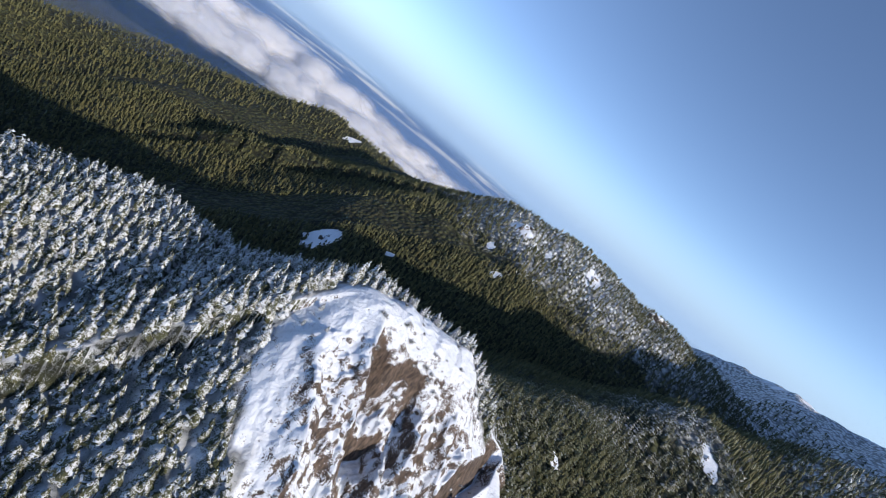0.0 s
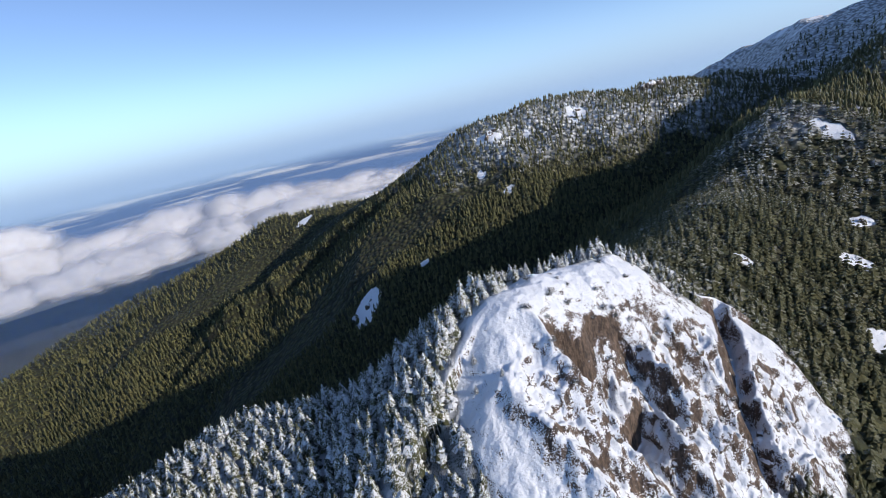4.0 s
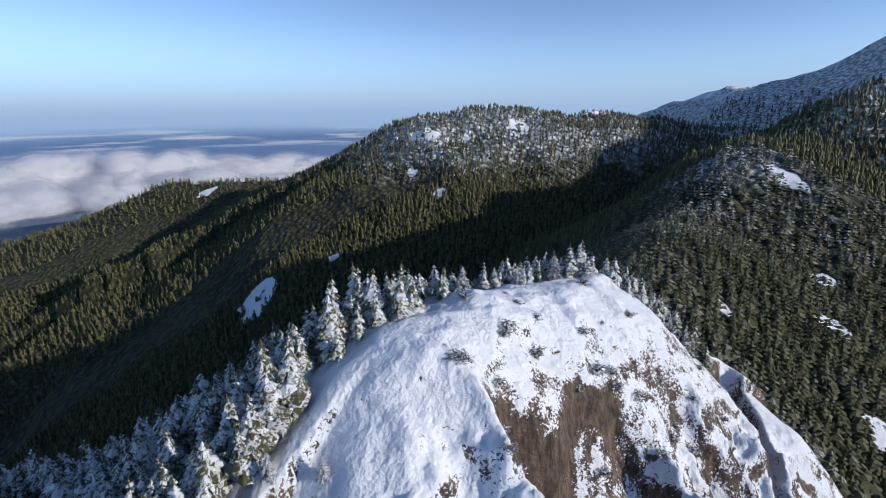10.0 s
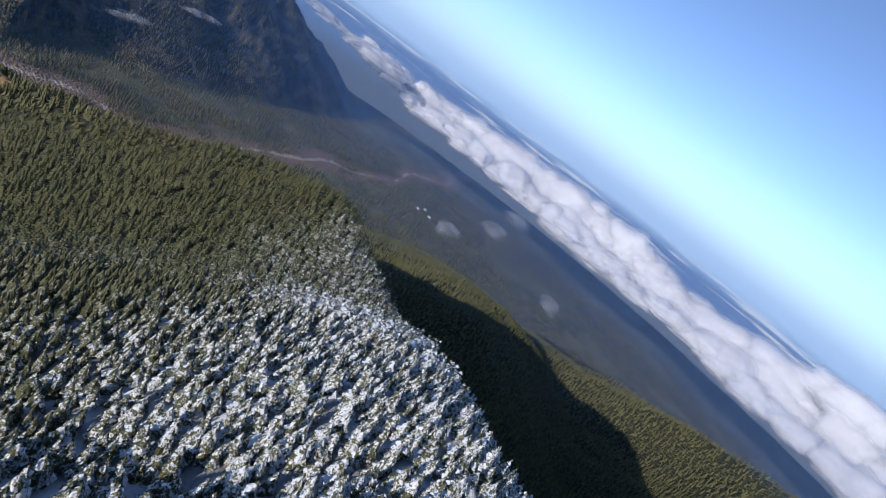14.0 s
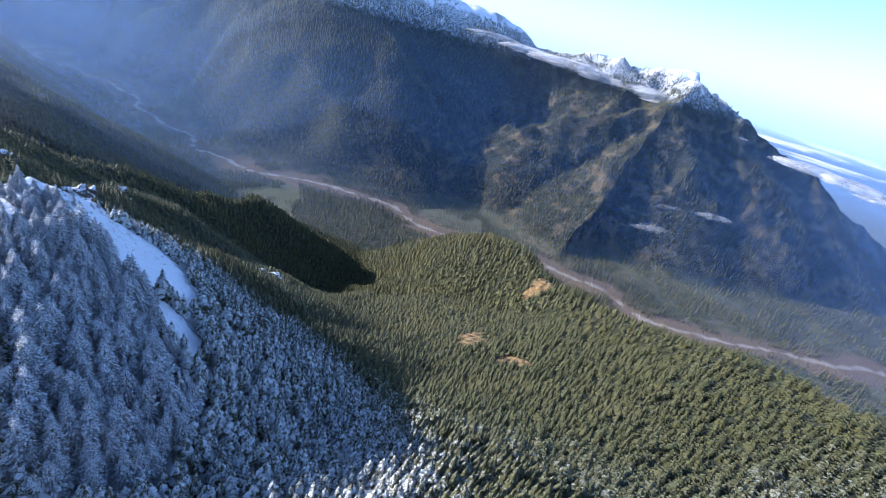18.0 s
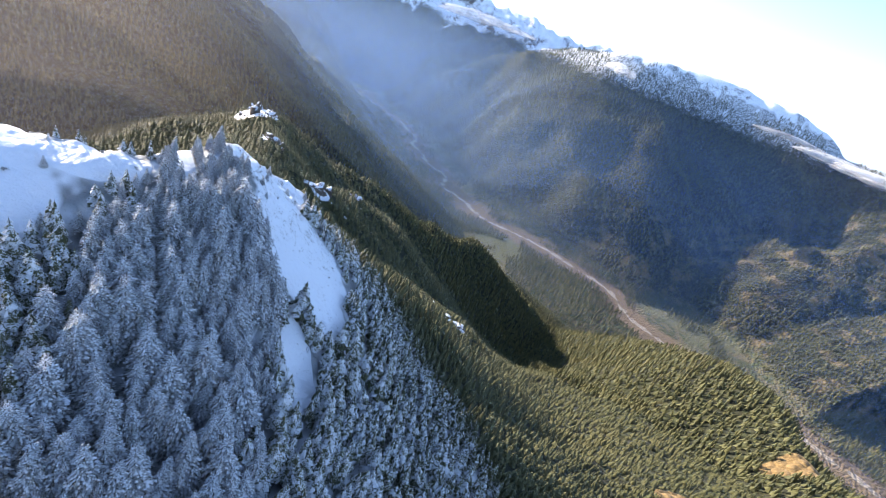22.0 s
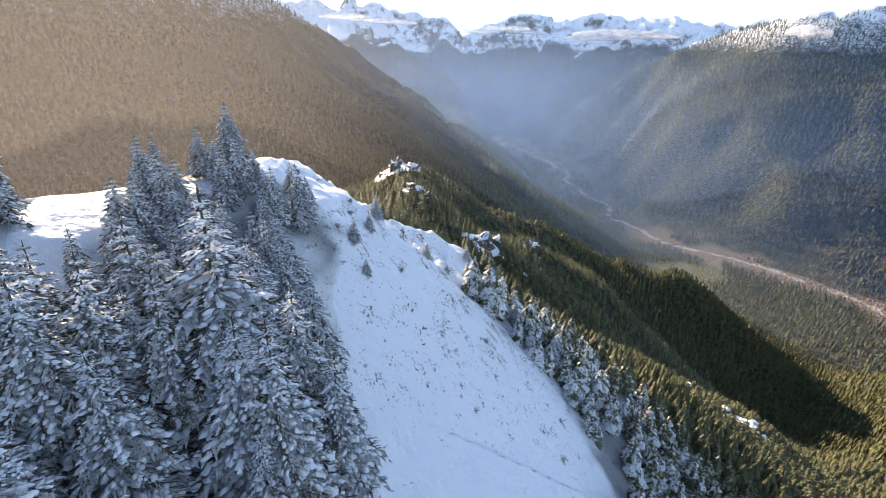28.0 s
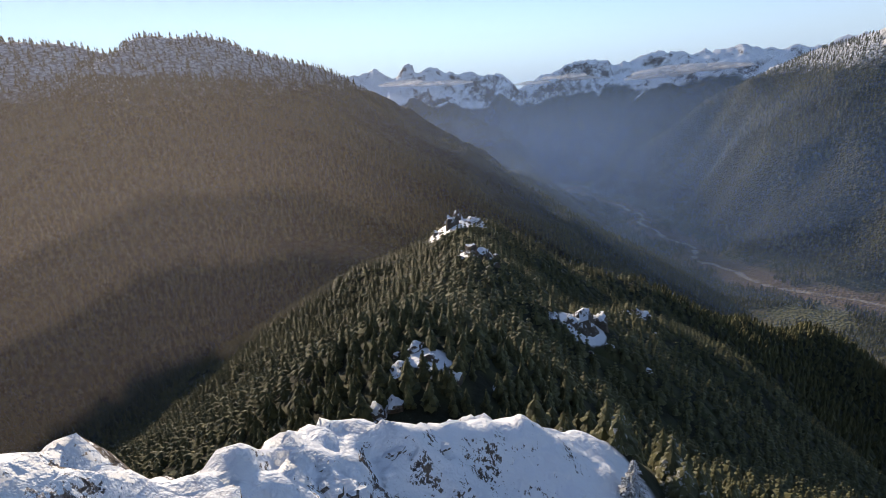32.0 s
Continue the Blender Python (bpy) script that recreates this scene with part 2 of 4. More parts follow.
LEDGE = (2, [
    (-34, -119, 645, 1.3, 0.9), (-38, -130, 645, 1.4, 1.0), (-37, -139.5, 640, 1.5, 1.2), (-40, -146, 632.5, 1.5, 1.3), (-43, -152, 628, 1.5, 1.3), (-46, -157, 625.5, 1.5, 1.2),
    (-48, -161, 625, 1.5, 1.2), (-53.5, -167, 620.5, 1.5, 1.1), (-58.5, -171, 619, 1.4, 1.0), (-64.5, -176, 613.5, 1.3, 1.0), (-69, -182, 604, 1.2, 1.0)])
WEST_SPUR = (8, [
    (-45, -120, 625, 1.0, 1.0), (-89, -146, 590, 0.9, 1.15), (-134, -181, 556, 0.9, 1.25), (-170, -209, 526, 0.9, 1.2), (-207, -234, 497, 0.9, 1.1),
    (-222, -246, 489, 0.9, 1.0), (-262, -290, 424, 0.8, 0.9), (-400, -350, 350, 0.7, 0.6), (-600, -480, 272, 0.6, 0.5),
    (-760, -620, 215, 0.6, 0.5), (-900, -760, 60, 0.6, 0.5)])
KNOB_SPUR = (14, [
    (-5, -478, 546, 0.8, 0.8), (-89, -555, 490, 0.8, 0.8), (-165, -604, 450, 0.8, 0.7), (-240, -640, 395, 0.7, 0.65),
    (-410, -720, 320, 0.65, 0.6), (-600, -880, 190, 0.6, 0.6), (-740, -1020, 20, 0.6, 0.6)])
STONE_SPUR = (8, [(-33, -300, 580, 0.9, 0.9), (-79, -322, 562, 0.9, 0.9), (-118, -401, 523, 0.9, 0.8), (-180, -480, 430, 0.8, 0.8)])
SOUTH = (40, [
    (2400, -1000, 1080, 0.6, 0.6), (1247, -1226, 872, 0.6, 0.62), (994, -1275, 822, 0.6, 0.62), (899, -1292, 853, 0.6, 0.62),
    (797, -1369, 846, 0.6, 0.62), (638, -1577, 782, 0.6, 0.64), (505, -1846, 692, 0.6, 0.7), (257, -2162, 500, 0.6, 0.8),
    (-46, -2436, 292, 0.6, 0.85), (-210, -2555, 90, 0.6, 0.85), (-300, -2650, -40, 0.6, 0.8)])
WEST_RANGE = (40, [
    (-1000, -4300, 600, 0.6, 0.6), (-1405, -3671, 625, 0.7, 0.7), (-1719, -2753, 818, 0.8, 0.75), (-2043, -2661, 872, 0.8, 0.8),
    (-2347, -2547, 872, 0.8, 0.8), (-2641, -2404, 868, 0.8, 0.8), (-2914, -2247, 800, 0.8, 0.8), (-3120, -1900, 740, 0.8, 0.8),
    (-3220, -1600, 825, 0.8, 0.8), (-3300, -1440, 780, 0.8, 0.8), (-3420, -1167, 838, 0.8, 0.8), (-3500, -950, 760, 0.75, 0.75),
    (-3800, -400, 480, 0.7, 0.7), (-4100, 100, 200, 0.7, 0.7)])
WEST_SPUR_A = (18, [
    (-1740, -2700, 810, 0.85, 0.7), (-1765, -2527, 698, 0.9, 0.7), (-1809, -2218, 548, 0.95, 0.7), (-1857, -1964, 388, 0.95, 0.7), (-1795, -1839, 196, 0.9, 0.7), (-1725, -1678, -50, 0.8, 0.7)])
WEST_SPUR_B = (30, [(-1719, -2753, 815, 0.7, 0.7), (-1500, -2990, 694, 0.7, 0.7), (-1192, -3128, 606, 0.7, 0.7), (-966, -3309, 400, 0.7, 0.7), (-641, -3400, 170, 0.7, 0.7), (-500, -3500, -60, 0.7, 0.7)])
WEST_SPUR_C = (20, [(-1809, -2218, 544, 0.8, 0.8), (-1530, -2330, 470, 0.8, 0.8), (-1255, -2448, 404, 0.8, 0.8), (-950, -2603, 258, 0.8, 0.8), (-756, -2773, 39, 0.8, 0.8)])
WEST_SPUR_D = (20, [(-1765, -2527, 690, 0.8, 0.8), (-1400, -2150, 250, 0.8, 0.8), (-1200, -2020, 90, 0.8, 0.8), (-1080, -1960, -40, 0.8, 0.8)])
WEST_HILL = (14, [
    (-1686, -1535, -50, 0.6, 0.75), (-1803, -1523, 58, 0.6, 0.75), (-1967, -1507, 173, 0.6, 0.75), (-2231, -1448, 337, 0.6, 0.8),
    (-2546, -1280, 472, 0.6, 0.9), (-2769, -1118, 561, 0.6, 0.9), (-2972, -1030, 633, 0.6, 0.8), (-3268, -1097, 823, 0.7, 0.7)])
WEST_HILL_B = (14, [(-3340, -970, 560, 0.8, 0.8), (-2966, -863, 215, 0.8, 0.8), (-2783, -663, 66, 0.7, 0.7), (-2700, -533, -20, 0.6, 0.6)])
WEST_HILL_C = (14, [(-3723, -688, 460, 0.8, 0.8), (-3335, -417, 206, 0.8, 0.8), (-3119, -204, 0, 0.7, 0.7)])
WEST_RIB = (8, [(-2231, -1448, 335, 0.9, 0.9), (-2150, -1300, 215, 0.9, 0.9), (-2060, -1180, 90, 0.9, 0.9), (-1990, -1100, -20, 0.8, 0.8)])
WEST_RIB_B = (8, [(-2546, -1280, 470, 0.9, 0.9), (-2480, -1120, 330, 0.9, 0.9), (-2400, -1000, 190, 0.9, 0.9), (-2330, -880, 10, 0.8, 0.8)])
FAR_RANGE = (15, [
    (1700, -4150, 900, 0.8, 0.8), (1248, -4300, 913, 0.8, 0.8), (867, -4400, 932, 0.8, 0.8), (513, -4460, 791, 0.8, 0.8), (265, -4490, 841, 0.8, 0.8),
    (27, -4500, 730, 0.8, 0.8), (-470, -4480, 884, 0.8, 0.8), (-738, -4450, 802, 0.8, 0.8), (-1030, -4390, 839, 0.8, 0.8),
    (-1514, -4250, 868, 0.8, 0.8), (-2018, -4040, 805, 0.8, 0.8), (-2700, -3700, 800, 0.8, 0.8)])
FAR_SPUR = (25, [(900, -3850, 700, 0.6, 0.6), (560, -3800, 650, 0.6, 0.6), (200, -3800, 430, 0.6, 0.6), (-120, -3750, 120, 0.6, 0.6)])
NORTH = (40, [
    (1500, 850, 700, 0.5, 0.5), (1068, 890, 722, 0.5, 0.5), (861, 895, 757, 0.55, 0.5), (640, 930, 748, 0.6, 0.5), (450, 970, 738, 0.6, 0.5),
    (330, 1180, 640, 0.5, 0.5), (255, 1500, 568, 0.45, 0.5), (61, 1590, 560, 0.4, 0.5), (-15, 1640, 566, 0.4, 0.5), (-150, 1800, 470, 0.4, 0.5),
    (-289, 1962, 425, 0.4, 0.5), (-519, 1908, 398, 0.35, 0.5), (-812, 1500, 330, 0.35, 0.5), (-1150, 1300, 180, 0.35, 0.4), (-1450, 1250, 0, 0.35, 0.4)])
NORTH_SPUR = (25, [(450, 970, 736, 0.6, 0.6), (300, 860, 600, 0.6, 0.6), (180, 830, 540, 0.6, 0.6), (83, 812, 455, 0.7, 0.7), (0, 790, 350, 0.6, 0.6)])
NORTH_WEST = (40, [(-520, 620, 330, 0.4, 0.4), (-760, 640, 350, 0.4, 0.4), (-1000, 760, 300, 0.4, 0.4), (-1300, 880, 200, 0.4, 0.4), (-1650, 950, 40, 0.4, 0.4)])
NORTH_EAST = (40, [(1681, 1509, 695, 0.5, 0.5), (1715, 1307, 790, 0.5, 0.5), (1737, 1092, 842, 0.5, 0.5), (1727, 901, 884, 0.5, 0.5), (1850, 500, 1050, 0.5, 0.5)])
CRESTS = [SHOULDER, PEAK_ONE, TOWER, ARETE, EAST, PEAK_TWO, RIM, LEDGE, WEST_SPUR, KNOB_SPUR, STONE_SPUR, SOUTH, WEST_RANGE, WEST_SPUR_A, WEST_SPUR_B, WEST_SPUR_C, WEST_SPUR_D,
          WEST_HILL, WEST_HILL_B, WEST_HILL_C, WEST_RIB, WEST_RIB_B, FAR_RANGE, FAR_SPUR, NORTH, NORTH_SPUR, NORTH_WEST, NORTH_EAST]


def crest_height(x, y, crest):
    """The land that one crest raises: from its line it falls to both sides."""
    soft, line = crest
    best = np.full(x.shape, -1e4)
    for (ax, ay, az, al, ar), (bx, by, bz, bl, br) in zip(line, line[1:]):
        dx, dy = bx - ax, by - ay
        s = np.clip(((x - ax) * dx + (y - ay) * dy) / (dx * dx + dy * dy), 0, 1)
        ox, oy = x - ax - s * dx, y - ay - s * dy
        far = np.sqrt(ox * ox + oy * oy + soft * soft) - soft
        left = dx * oy - dy * ox > 0
        best = np.maximum(best, az + s * (bz - az) - far * np.where(left, al + s * (bl - al), ar + s * (br - ar)))
    return best


def land(x, y):
    """The height of the ground."""
    x, y = np.asarray(x, float), np.asarray(y, float)
    near = np.exp(-((x + 30) ** 2 + (y - 20) ** 2) / 500.0**2)
    wide = fractal(x, y, 500, 4)
    wx, wy = x + (1 - near) * 40 * fractal(x + 900, y, 300, 3), y + (1 - near) * 40 * fractal(x, y + 900, 380, 3)
    soft = 5.0
    total = np.exp((-55 + 8 * fractal(x, y, 300, 3)) / soft - 150)
    for crest in CRESTS:
        total = total + np.exp(np.clip(crest_height(wx, wy, crest), -400, 1200) / soft - 150)
    h = soft * (np.log(total) + 150)
    high = np.clip((h + 10) / 260, 0, 1)
    h = h + high * (1 - near) * (66 * (ridged(x, y, 300, 5) - 0.64) + 16 * (ridged(x + 700, y, 120, 3) - 0.6) + 14 * wide) + near * 3.0 * fractal(x, y, 45, 4)
    beyond = np.clip((-x - 1500) / 300, 0, 1) * np.clip((y + 2300) / 300, 0, 1)
    h = h + high * beyond * (70 * (ridged(x + 200, y, 210, 4) - 0.66) + 22 * (ridged(x, y + 60, 70, 3) - 0.62))
    # jagged far ranges
    wild = np.clip((np.hypot(x, y) - 3200) / 1000, 0, 1) * np.clip((h - 250) / 350, 0, 1)
    h = h + wild * (230 * (ridged(x + 333, y, 520, 3) - 0.66))
    # ribs, gullies and a band of cliff on the sunny face of the first peak
    face = np.exp(-(((x - 92) / 58) ** 4 + ((y - 100) / 48) ** 4)) * np.clip((132 - y) / 14, 0, 1)
    ribs = ridged(x + 0.25 * (y - 110), y * 0.22, 17, 3) - 0.6
    lip = 126 + 2.5 * np.sin(x / 6.0) + 1.5 * np.sin(x / 2.3)
    band = np.clip((x - 57) / 4, 0, 1) * np.clip((90 - x) / 6, 0, 1)
    step = 111 + 2.0 * np.sin(x / 4.0)
    shelf = np.clip((x - 62) / 4, 0, 1) * np.clip((82 - x) / 5, 0, 1)
    h = h + face * (19 * ribs + 5.5 * fractal(x, y, 9, 5, 0.65) + 4.5 * (ridged(x + 9, y, 5.5, 3) - 0.6))
    dome = np.exp(-(((x - 80) / 42) ** 4 + ((y - 140) / 16) ** 4))
    h = h + dome * (2.2 * fractal(x + 50, y, 12, 4, 0.6) + 1.2 * (ridged(x, y + 9, 6, 3) - 0.6))
    h = h - face * band * (14 * np.clip((lip - y) / 2.5, 0, 1) - 9 * np.clip((lip - 9 - y) / 14, 0, 1) + 1.6 * ridged(x * 1.0, y * 0.2, 2.6, 2) * np.clip(1 - np.abs(lip - 1 - y) / 3, 0, 1))
    h = h - face * shelf * (9 * np.clip((step - y) / 2.0, 0, 1) - 7 * np.clip((step - 8 - y) / 14, 0, 1))
    gully = from_line(x, y, [(147, 147), (142, 134), (119, 111), (104, 88)]) / 5.0
    h = h - 11 * np.clip(1 - gully, 0, 1) * np.clip((146 - y) / 6, 0, 1) * np.clip((y - 76) / 20, 0, 1)
    # broken rock along the crest of the second peak
    crown = np.exp(-(((x + 45) / 26) ** 2 + ((y + 150) / 26) ** 2)) + 0.45 * np.exp(-(((x - 5) / 45) ** 2 + ((y + 88) / 9) ** 2))
    h = h + np.clip(crown, 0, 1) * (4.0 * (ridged(x, y, 8, 4) - 0.64) + 1.2 * fractal(x, y, 3.5, 3, 0.65) + 3.0 * np.round(4 * fractal(x + 31, y, 5, 3, 0.6)) / 4)
    # the flat valley floor with the river's shallow bed
    river = from_river(x, y)
    floor = -56 + np.clip((river - 100) * 0.6, 0, None) + np.clip((river - 240) * 1.2, 0, None) + 2.5 * fractal(x, y, 60, 3)
    h = np.where(river < 1400, -7.0 * np.log(np.exp(-np.clip(h, -200, 900) / 7.0) + np.exp(-np.clip(floor, -200, 900) / 7.0)), h)
    return h - 3.0 * np.clip(1 - river / 16, 0, 1)


def reach(side, count, near):
    """Grid lines that lie close together in the middle and far apart at the edge."""
    k = np.linspace(-1, 1, count)
    c = 4.4
    return side * np.sinh(c * k) / np.sinh(c)


def open_mask(x, y):
    """1 on the bare snow and rock of the two tops and on some far outcrops, 0 under the woods."""
    def blot(cx, cy, rx, ry, turn=0.0):
        c, s = math.cos(turn), math.sin(turn)
        u, v = (x - cx) * c + (y - cy) * s, (y - cy) * c - (x - cx) * s
        return 1 - np.sqrt((u / rx) ** 2 + (v / ry) ** 2)
    spots = [blot(88, 116, 47, 36), blot(147, 124, 12, 27), blot(125, 112, 20, 26), blot(58, 106, 22, 37, -0.2), blot(40, 113, 13, 26, -0.2), blot(-73, -58, 6, 15, 0.3), blot(40, -68, 53, 23, -0.05), blot(-8, -80, 15, 8, 0.3), blot(-25, -99, 4, 15, 0.45), blot(-38, -126, 7, 10), blot(-69, -106, 19, 34, 0.25), blot(-47, -146, 22, 32, 0.2), blot(-54, -166, 18, 20),
             blot(-5, -470, 21, 21), blot(-30, -352, 9, 8), blot(-36, -221, 5, 3.5), blot(-79, -318, 9, 7), blot(-118, -399, 5, 4), blot(-205, -232, 12, 9)]
    patches = [
             blot(439, 283, 10, 20), blot(353, 206, 14, 7), blot(220, 189, 6, 7), blot(291, 174, 12, 7), blot(239, 132, 10, 7),
             blot(615, 862, 26, 32), blot(431, 902, 26, 30), blot(499, 878, 11, 11), blot(384, 765, 17, 10), blot(84, 753, 28, 30), blot(58, 1483, 30, 14), blot(193, 740, 9, 9), blot(371, 848, 9, 9),
             blot(700, 916, 30, 12), blot(835, 886, 40, 14)]
    best, ragged = spots[0], patches[0]
    for s in spots[1:]:
        best = np.maximum(best, s)
    for s in patches[1:]:
        ragged = np.maximum(ragged, s)
    best = np.maximum(best + 0.34 * fractal(x, y, 14, 4), ragged + 0.95 * fractal(x, y, 13, 4, 0.6) - 0.18)
    far = np.hypot(x, y)
    bare = np.clip((land_now - 740 + 170 * fractal(x, y, 90, 5, 0.65)) / 130, 0, 0.75) * (far > 1900)
    return np.clip(np.maximum(0.5 + 2.2 * best, bare), 0, 1)


def mesh_object(name, verts, faces, material, smooth=True):
    """A mesh object from arrays of corners and of three- or four-sided faces."""
    verts, faces = np.asarray(verts, np.float32), np.asarray(faces, np.int32)
    me = bpy.data.meshes.new(name)
    me.vertices.add(len(verts))
    me.vertices.foreach_set("co", verts.ravel())
    me.loops.add(faces.size)
    me.loops.foreach_set("vertex_index", faces.ravel())
    me.polygons.add(len(faces))
    me.polygons.foreach_set("loop_start", np.arange(len(faces), dtype=np.int32) * faces.shape[1])
    me.polygons.foreach_set("use_smooth", np.full(len(faces), smooth))
    me.update(calc_edges=True)
    me.materials.append(material)
    return new(name, me)


def meadow_mask(x, y):
    """1 on the tan clearings of the green ridge and of the hill across the valley."""
    best = np.zeros(np.shape(x))
    for cx, cy, rx, ry in ((-359, -103, 20, 9), (-349, -46, 11, 14), (-592, -172, 26, 16), (-376, -119, 16, 9), (-719, -227, 30, 18), (-660, -215, 16, 12)):
        best = np.maximum(best, 1.15 - ((x - cx) / rx) ** 2 * 0.6 - ((y - cy) / ry) ** 2 * 0.6 + 0.35 * fractal(x, y, 14 + 0.6 * min(rx, ry), 3))
    return np.clip(best, 0, 1)


GRID = 820
gx, gy = np.meshgrid(reach(4850, GRID, 2) - 30, reach(4850, GRID, 2) - 10, indexing="ij")
land_now = land(gx, gy)
behind = np.clip((np.hypot(gx, gy) - 3650) / 150, 0, 1) * np.clip((-gy - 2800) / 300, 0, 1)
land_now = land_now - 220 * behind * np.clip((land_now - 100) / 200, 0, 1)
index = np.arange(GRID * GRID).reshape(GRID, GRID)
quads = np.stack([index[:-1, :-1], index[1:, :-1], index[1:, 1:], index[:-1, 1:]], -1).reshape(-1, 4)
FINE = ((5, 178, 55, 165, 0.6, "steep sunny rock face and top of the peak under snow"), (-105, 60, -190, -50, 0.55, "snow slope and broken rocky crest of the peak"))
sunk = land_now.copy()
for x0, x1, y0, y1, step, label in FINE:
    sunk[(gx > x0 + 5) & (gx < x1 - 5) & (gy > y0 + 5) & (gy < y1 - 5)] -= 5.0
ground = mesh_object("ground", np.stack([gx, gy, sunk], -1).reshape(-1, 3), quads, MAT_GROUND)
def ground_layers(ob, x, y, bare):
    """What grows or lies where: bare ground, the river's bed, tan clearings."""
    for key, value in (("open", bare), ("river", from_river(x, y)), ("meadow", meadow_mask(x, y))):
        ob.data.attributes.new(key, "FLOAT", "POINT").data.foreach_set("value", np.asarray(value).ravel().astype(np.float32))


ground_layers(ground, gx, gy, open_mask(gx, gy))
tagged(ground, "forested snowy mountain land with rocky tops and brown valley", "ground", kind="structure")

# the two tops in finer relief
for x0, x1, y0, y1, step, label in FINE:
    px, py = np.meshgrid(np.arange(x0, x1, step), np.arange(y0, y1, step), indexing="ij")
    inside = np.clip(np.minimum(np.minimum(px - x0, x1 - px), np.minimum(py - y0, y1 - py)) / 5, 0, 1)
    pz = land(px, py) + 0.3 * inside - 0.6 * (1 - inside)
    index = np.arange(px.size).reshape(px.shape)
    quads = np.stack([index[:-1, :-1], index[1:, :-1], index[1:, 1:], index[:-1, 1:]], -1).reshape(-1, 4)
    top = mesh_object("ground_peak", np.stack([px, py, pz], -1).reshape(-1, 3), quads, MAT_GROUND)
    keep_land, land_now = land_now, pz
    ground_layers(top, px, py, open_mask(px, py))
    land_now = keep_land
    tagged(top, label, "ground", kind="structure")

# the far snowy range, with sharp peaks and gullies
sweep, deep = np.meshgrid(np.radians(np.linspace(228, 294, 620)), np.linspace(3600, 4785, 64), indexing="ij")
rx, ry = deep * np.cos(sweep), deep * np.sin(sweep)
rz = land(rx, ry)
lofty = np.clip((rz - 300) / 350, 0, 1) * np.clip((deep - 3640) / 260, 0, 1) * np.clip((np.degrees(sweep) - 229) / 4, 0, 1)
rz = rz + lofty * (120 * (ridged(rx + 50, ry, 420, 5) - 0.7) + 60 * (ridged(rx, ry + 70, 110, 3) - 0.6)) + 2
index = np.arange(rx.size).reshape(rx.shape)
quads = np.stack([index[:-1, :-1], index[:-1, 1:], index[1:, 1:], index[1:, :-1]], -1).reshape(-1, 4)
snowy_range = mesh_object("backdrop_range", np.stack([rx, ry, rz], -1).reshape(-1, 3), quads, MAT_GROUND)
ground_layers(snowy_range, rx, ry, np.clip((rz - 560 + 120 * fractal(rx, ry, 150, 4)) / 150, 0, 1))
tagged(snowy_range, "far jagged mountain range with snowy peaks", "mountain range", kind="structure")


# ---- more materials ----
def foliage_material():
    """Dark conifer needles, a colour of its own for each tree, with snow on the upper sides above the snow line."""
    n = Nodes("conifer_needles")
    geo = n.put("NewGeometry")
    x, y, z = n.split(geo.outputs["Position"])
    up = n.split(geo.outputs["Normal"])[2]
    tree = geo.outputs["Random Per Island"]
    big, fine = n.noise(0.012, 3.0), n.noise(2.3, 4.0, 0.75)
    green = n.mix(tree, (0.042, 0.047, 0.017), (0.112, 0.108, 0.036))
    green = n.mix(n.ramp(big, 0.5, 0.7, 0.0, 0.6), green, (0.110, 0.100, 0.034))
    line = n.math("ADD", n.math("ADD", z, cold_side(n, x, y)), n.math("MULTIPLY", n.math("SUBTRACT", big, 0.5), 160.0))
    line = n.math("ADD", line, n.math("MULTIPLY", n.math("SUBTRACT", tree, 0.5), 40.0))
    lie = n.math("ADD", up, n.math("MULTIPLY", n.math("SUBTRACT", fine, 0.5), 2.6))
    lie = n.math("ADD", lie, n.math("MULTIPLY", n.math("SUBTRACT", tree, 0.5), 0.35))
    snow = n.math("MULTIPLY", n.ramp(line, 600.0, 740.0), n.math("MULTIPLY", n.ramp(n.math("SUBTRACT", lie, n.ramp(line, 630.0, 760.0, 0.36, 0.0)), 0.50, 0.74, 0.0, 0.86), n.ramp(tree, 0.0, 0.6, 0.6, 1.0)))
    n.bump(fine, 0.5, 0.4)
    return n.base(n.mix(snow, green, SNOW), 0.75)


def needle_material():
    """Needles of the trees that are seen from near: green to olive, with a dusting of snow on the upper sides."""
    n = Nodes("fir_needles")
    rand = n.put("ObjectInfo").outputs["Random"]
    geo = n.put("NewGeometry")
    up = n.split(geo.outputs["Normal"])[2]
    fine, tiny = n.noise(2.0, 3.0), n.noise(7.0, 3.0, 0.7)
    a = n.mix(rand, (0.030, 0.030, 0.016), (0.070, 0.060, 0.030))
    a = n.mix(n.ramp(fine, 0.4, 0.7, 0.0, 0.7), a, (0.125, 0.100, 0.055))
    lie = n.math("ADD", up, n.math("MULTIPLY", n.math("SUBTRACT", tiny, 0.5), 2.2))
    dust = n.math("MULTIPLY", n.ramp(lie, 0.45, 0.65), n.ramp(fine, 0.3, 0.6, 0.25, 0.65))
    n.bump(tiny, 0.6, 0.1)
    return n.base(n.mix(dust, a, SNOW), 0.7)


def snow_material():
    n = Nodes("fresh_snow")
    fine = n.noise(3.0, 4.0, 0.6)
    n.bump(fine, 0.35, 0.15)
    return n.base(n.mix(fine, (0.78, 0.81, 0.86), (0.86, 0.89, 0.93)), 0.55)


def bark_material():
    n = Nodes("fir_bark")
    fine = n.noise(6.0, 4.0, 0.6, stretch=(1.0, 1.0, 0.15))
    n.bump(fine, 0.6, 0.08)
    return n.base(n.mix(fine, (0.05, 0.036, 0.026), (0.16, 0.125, 0.095)), 0.9)


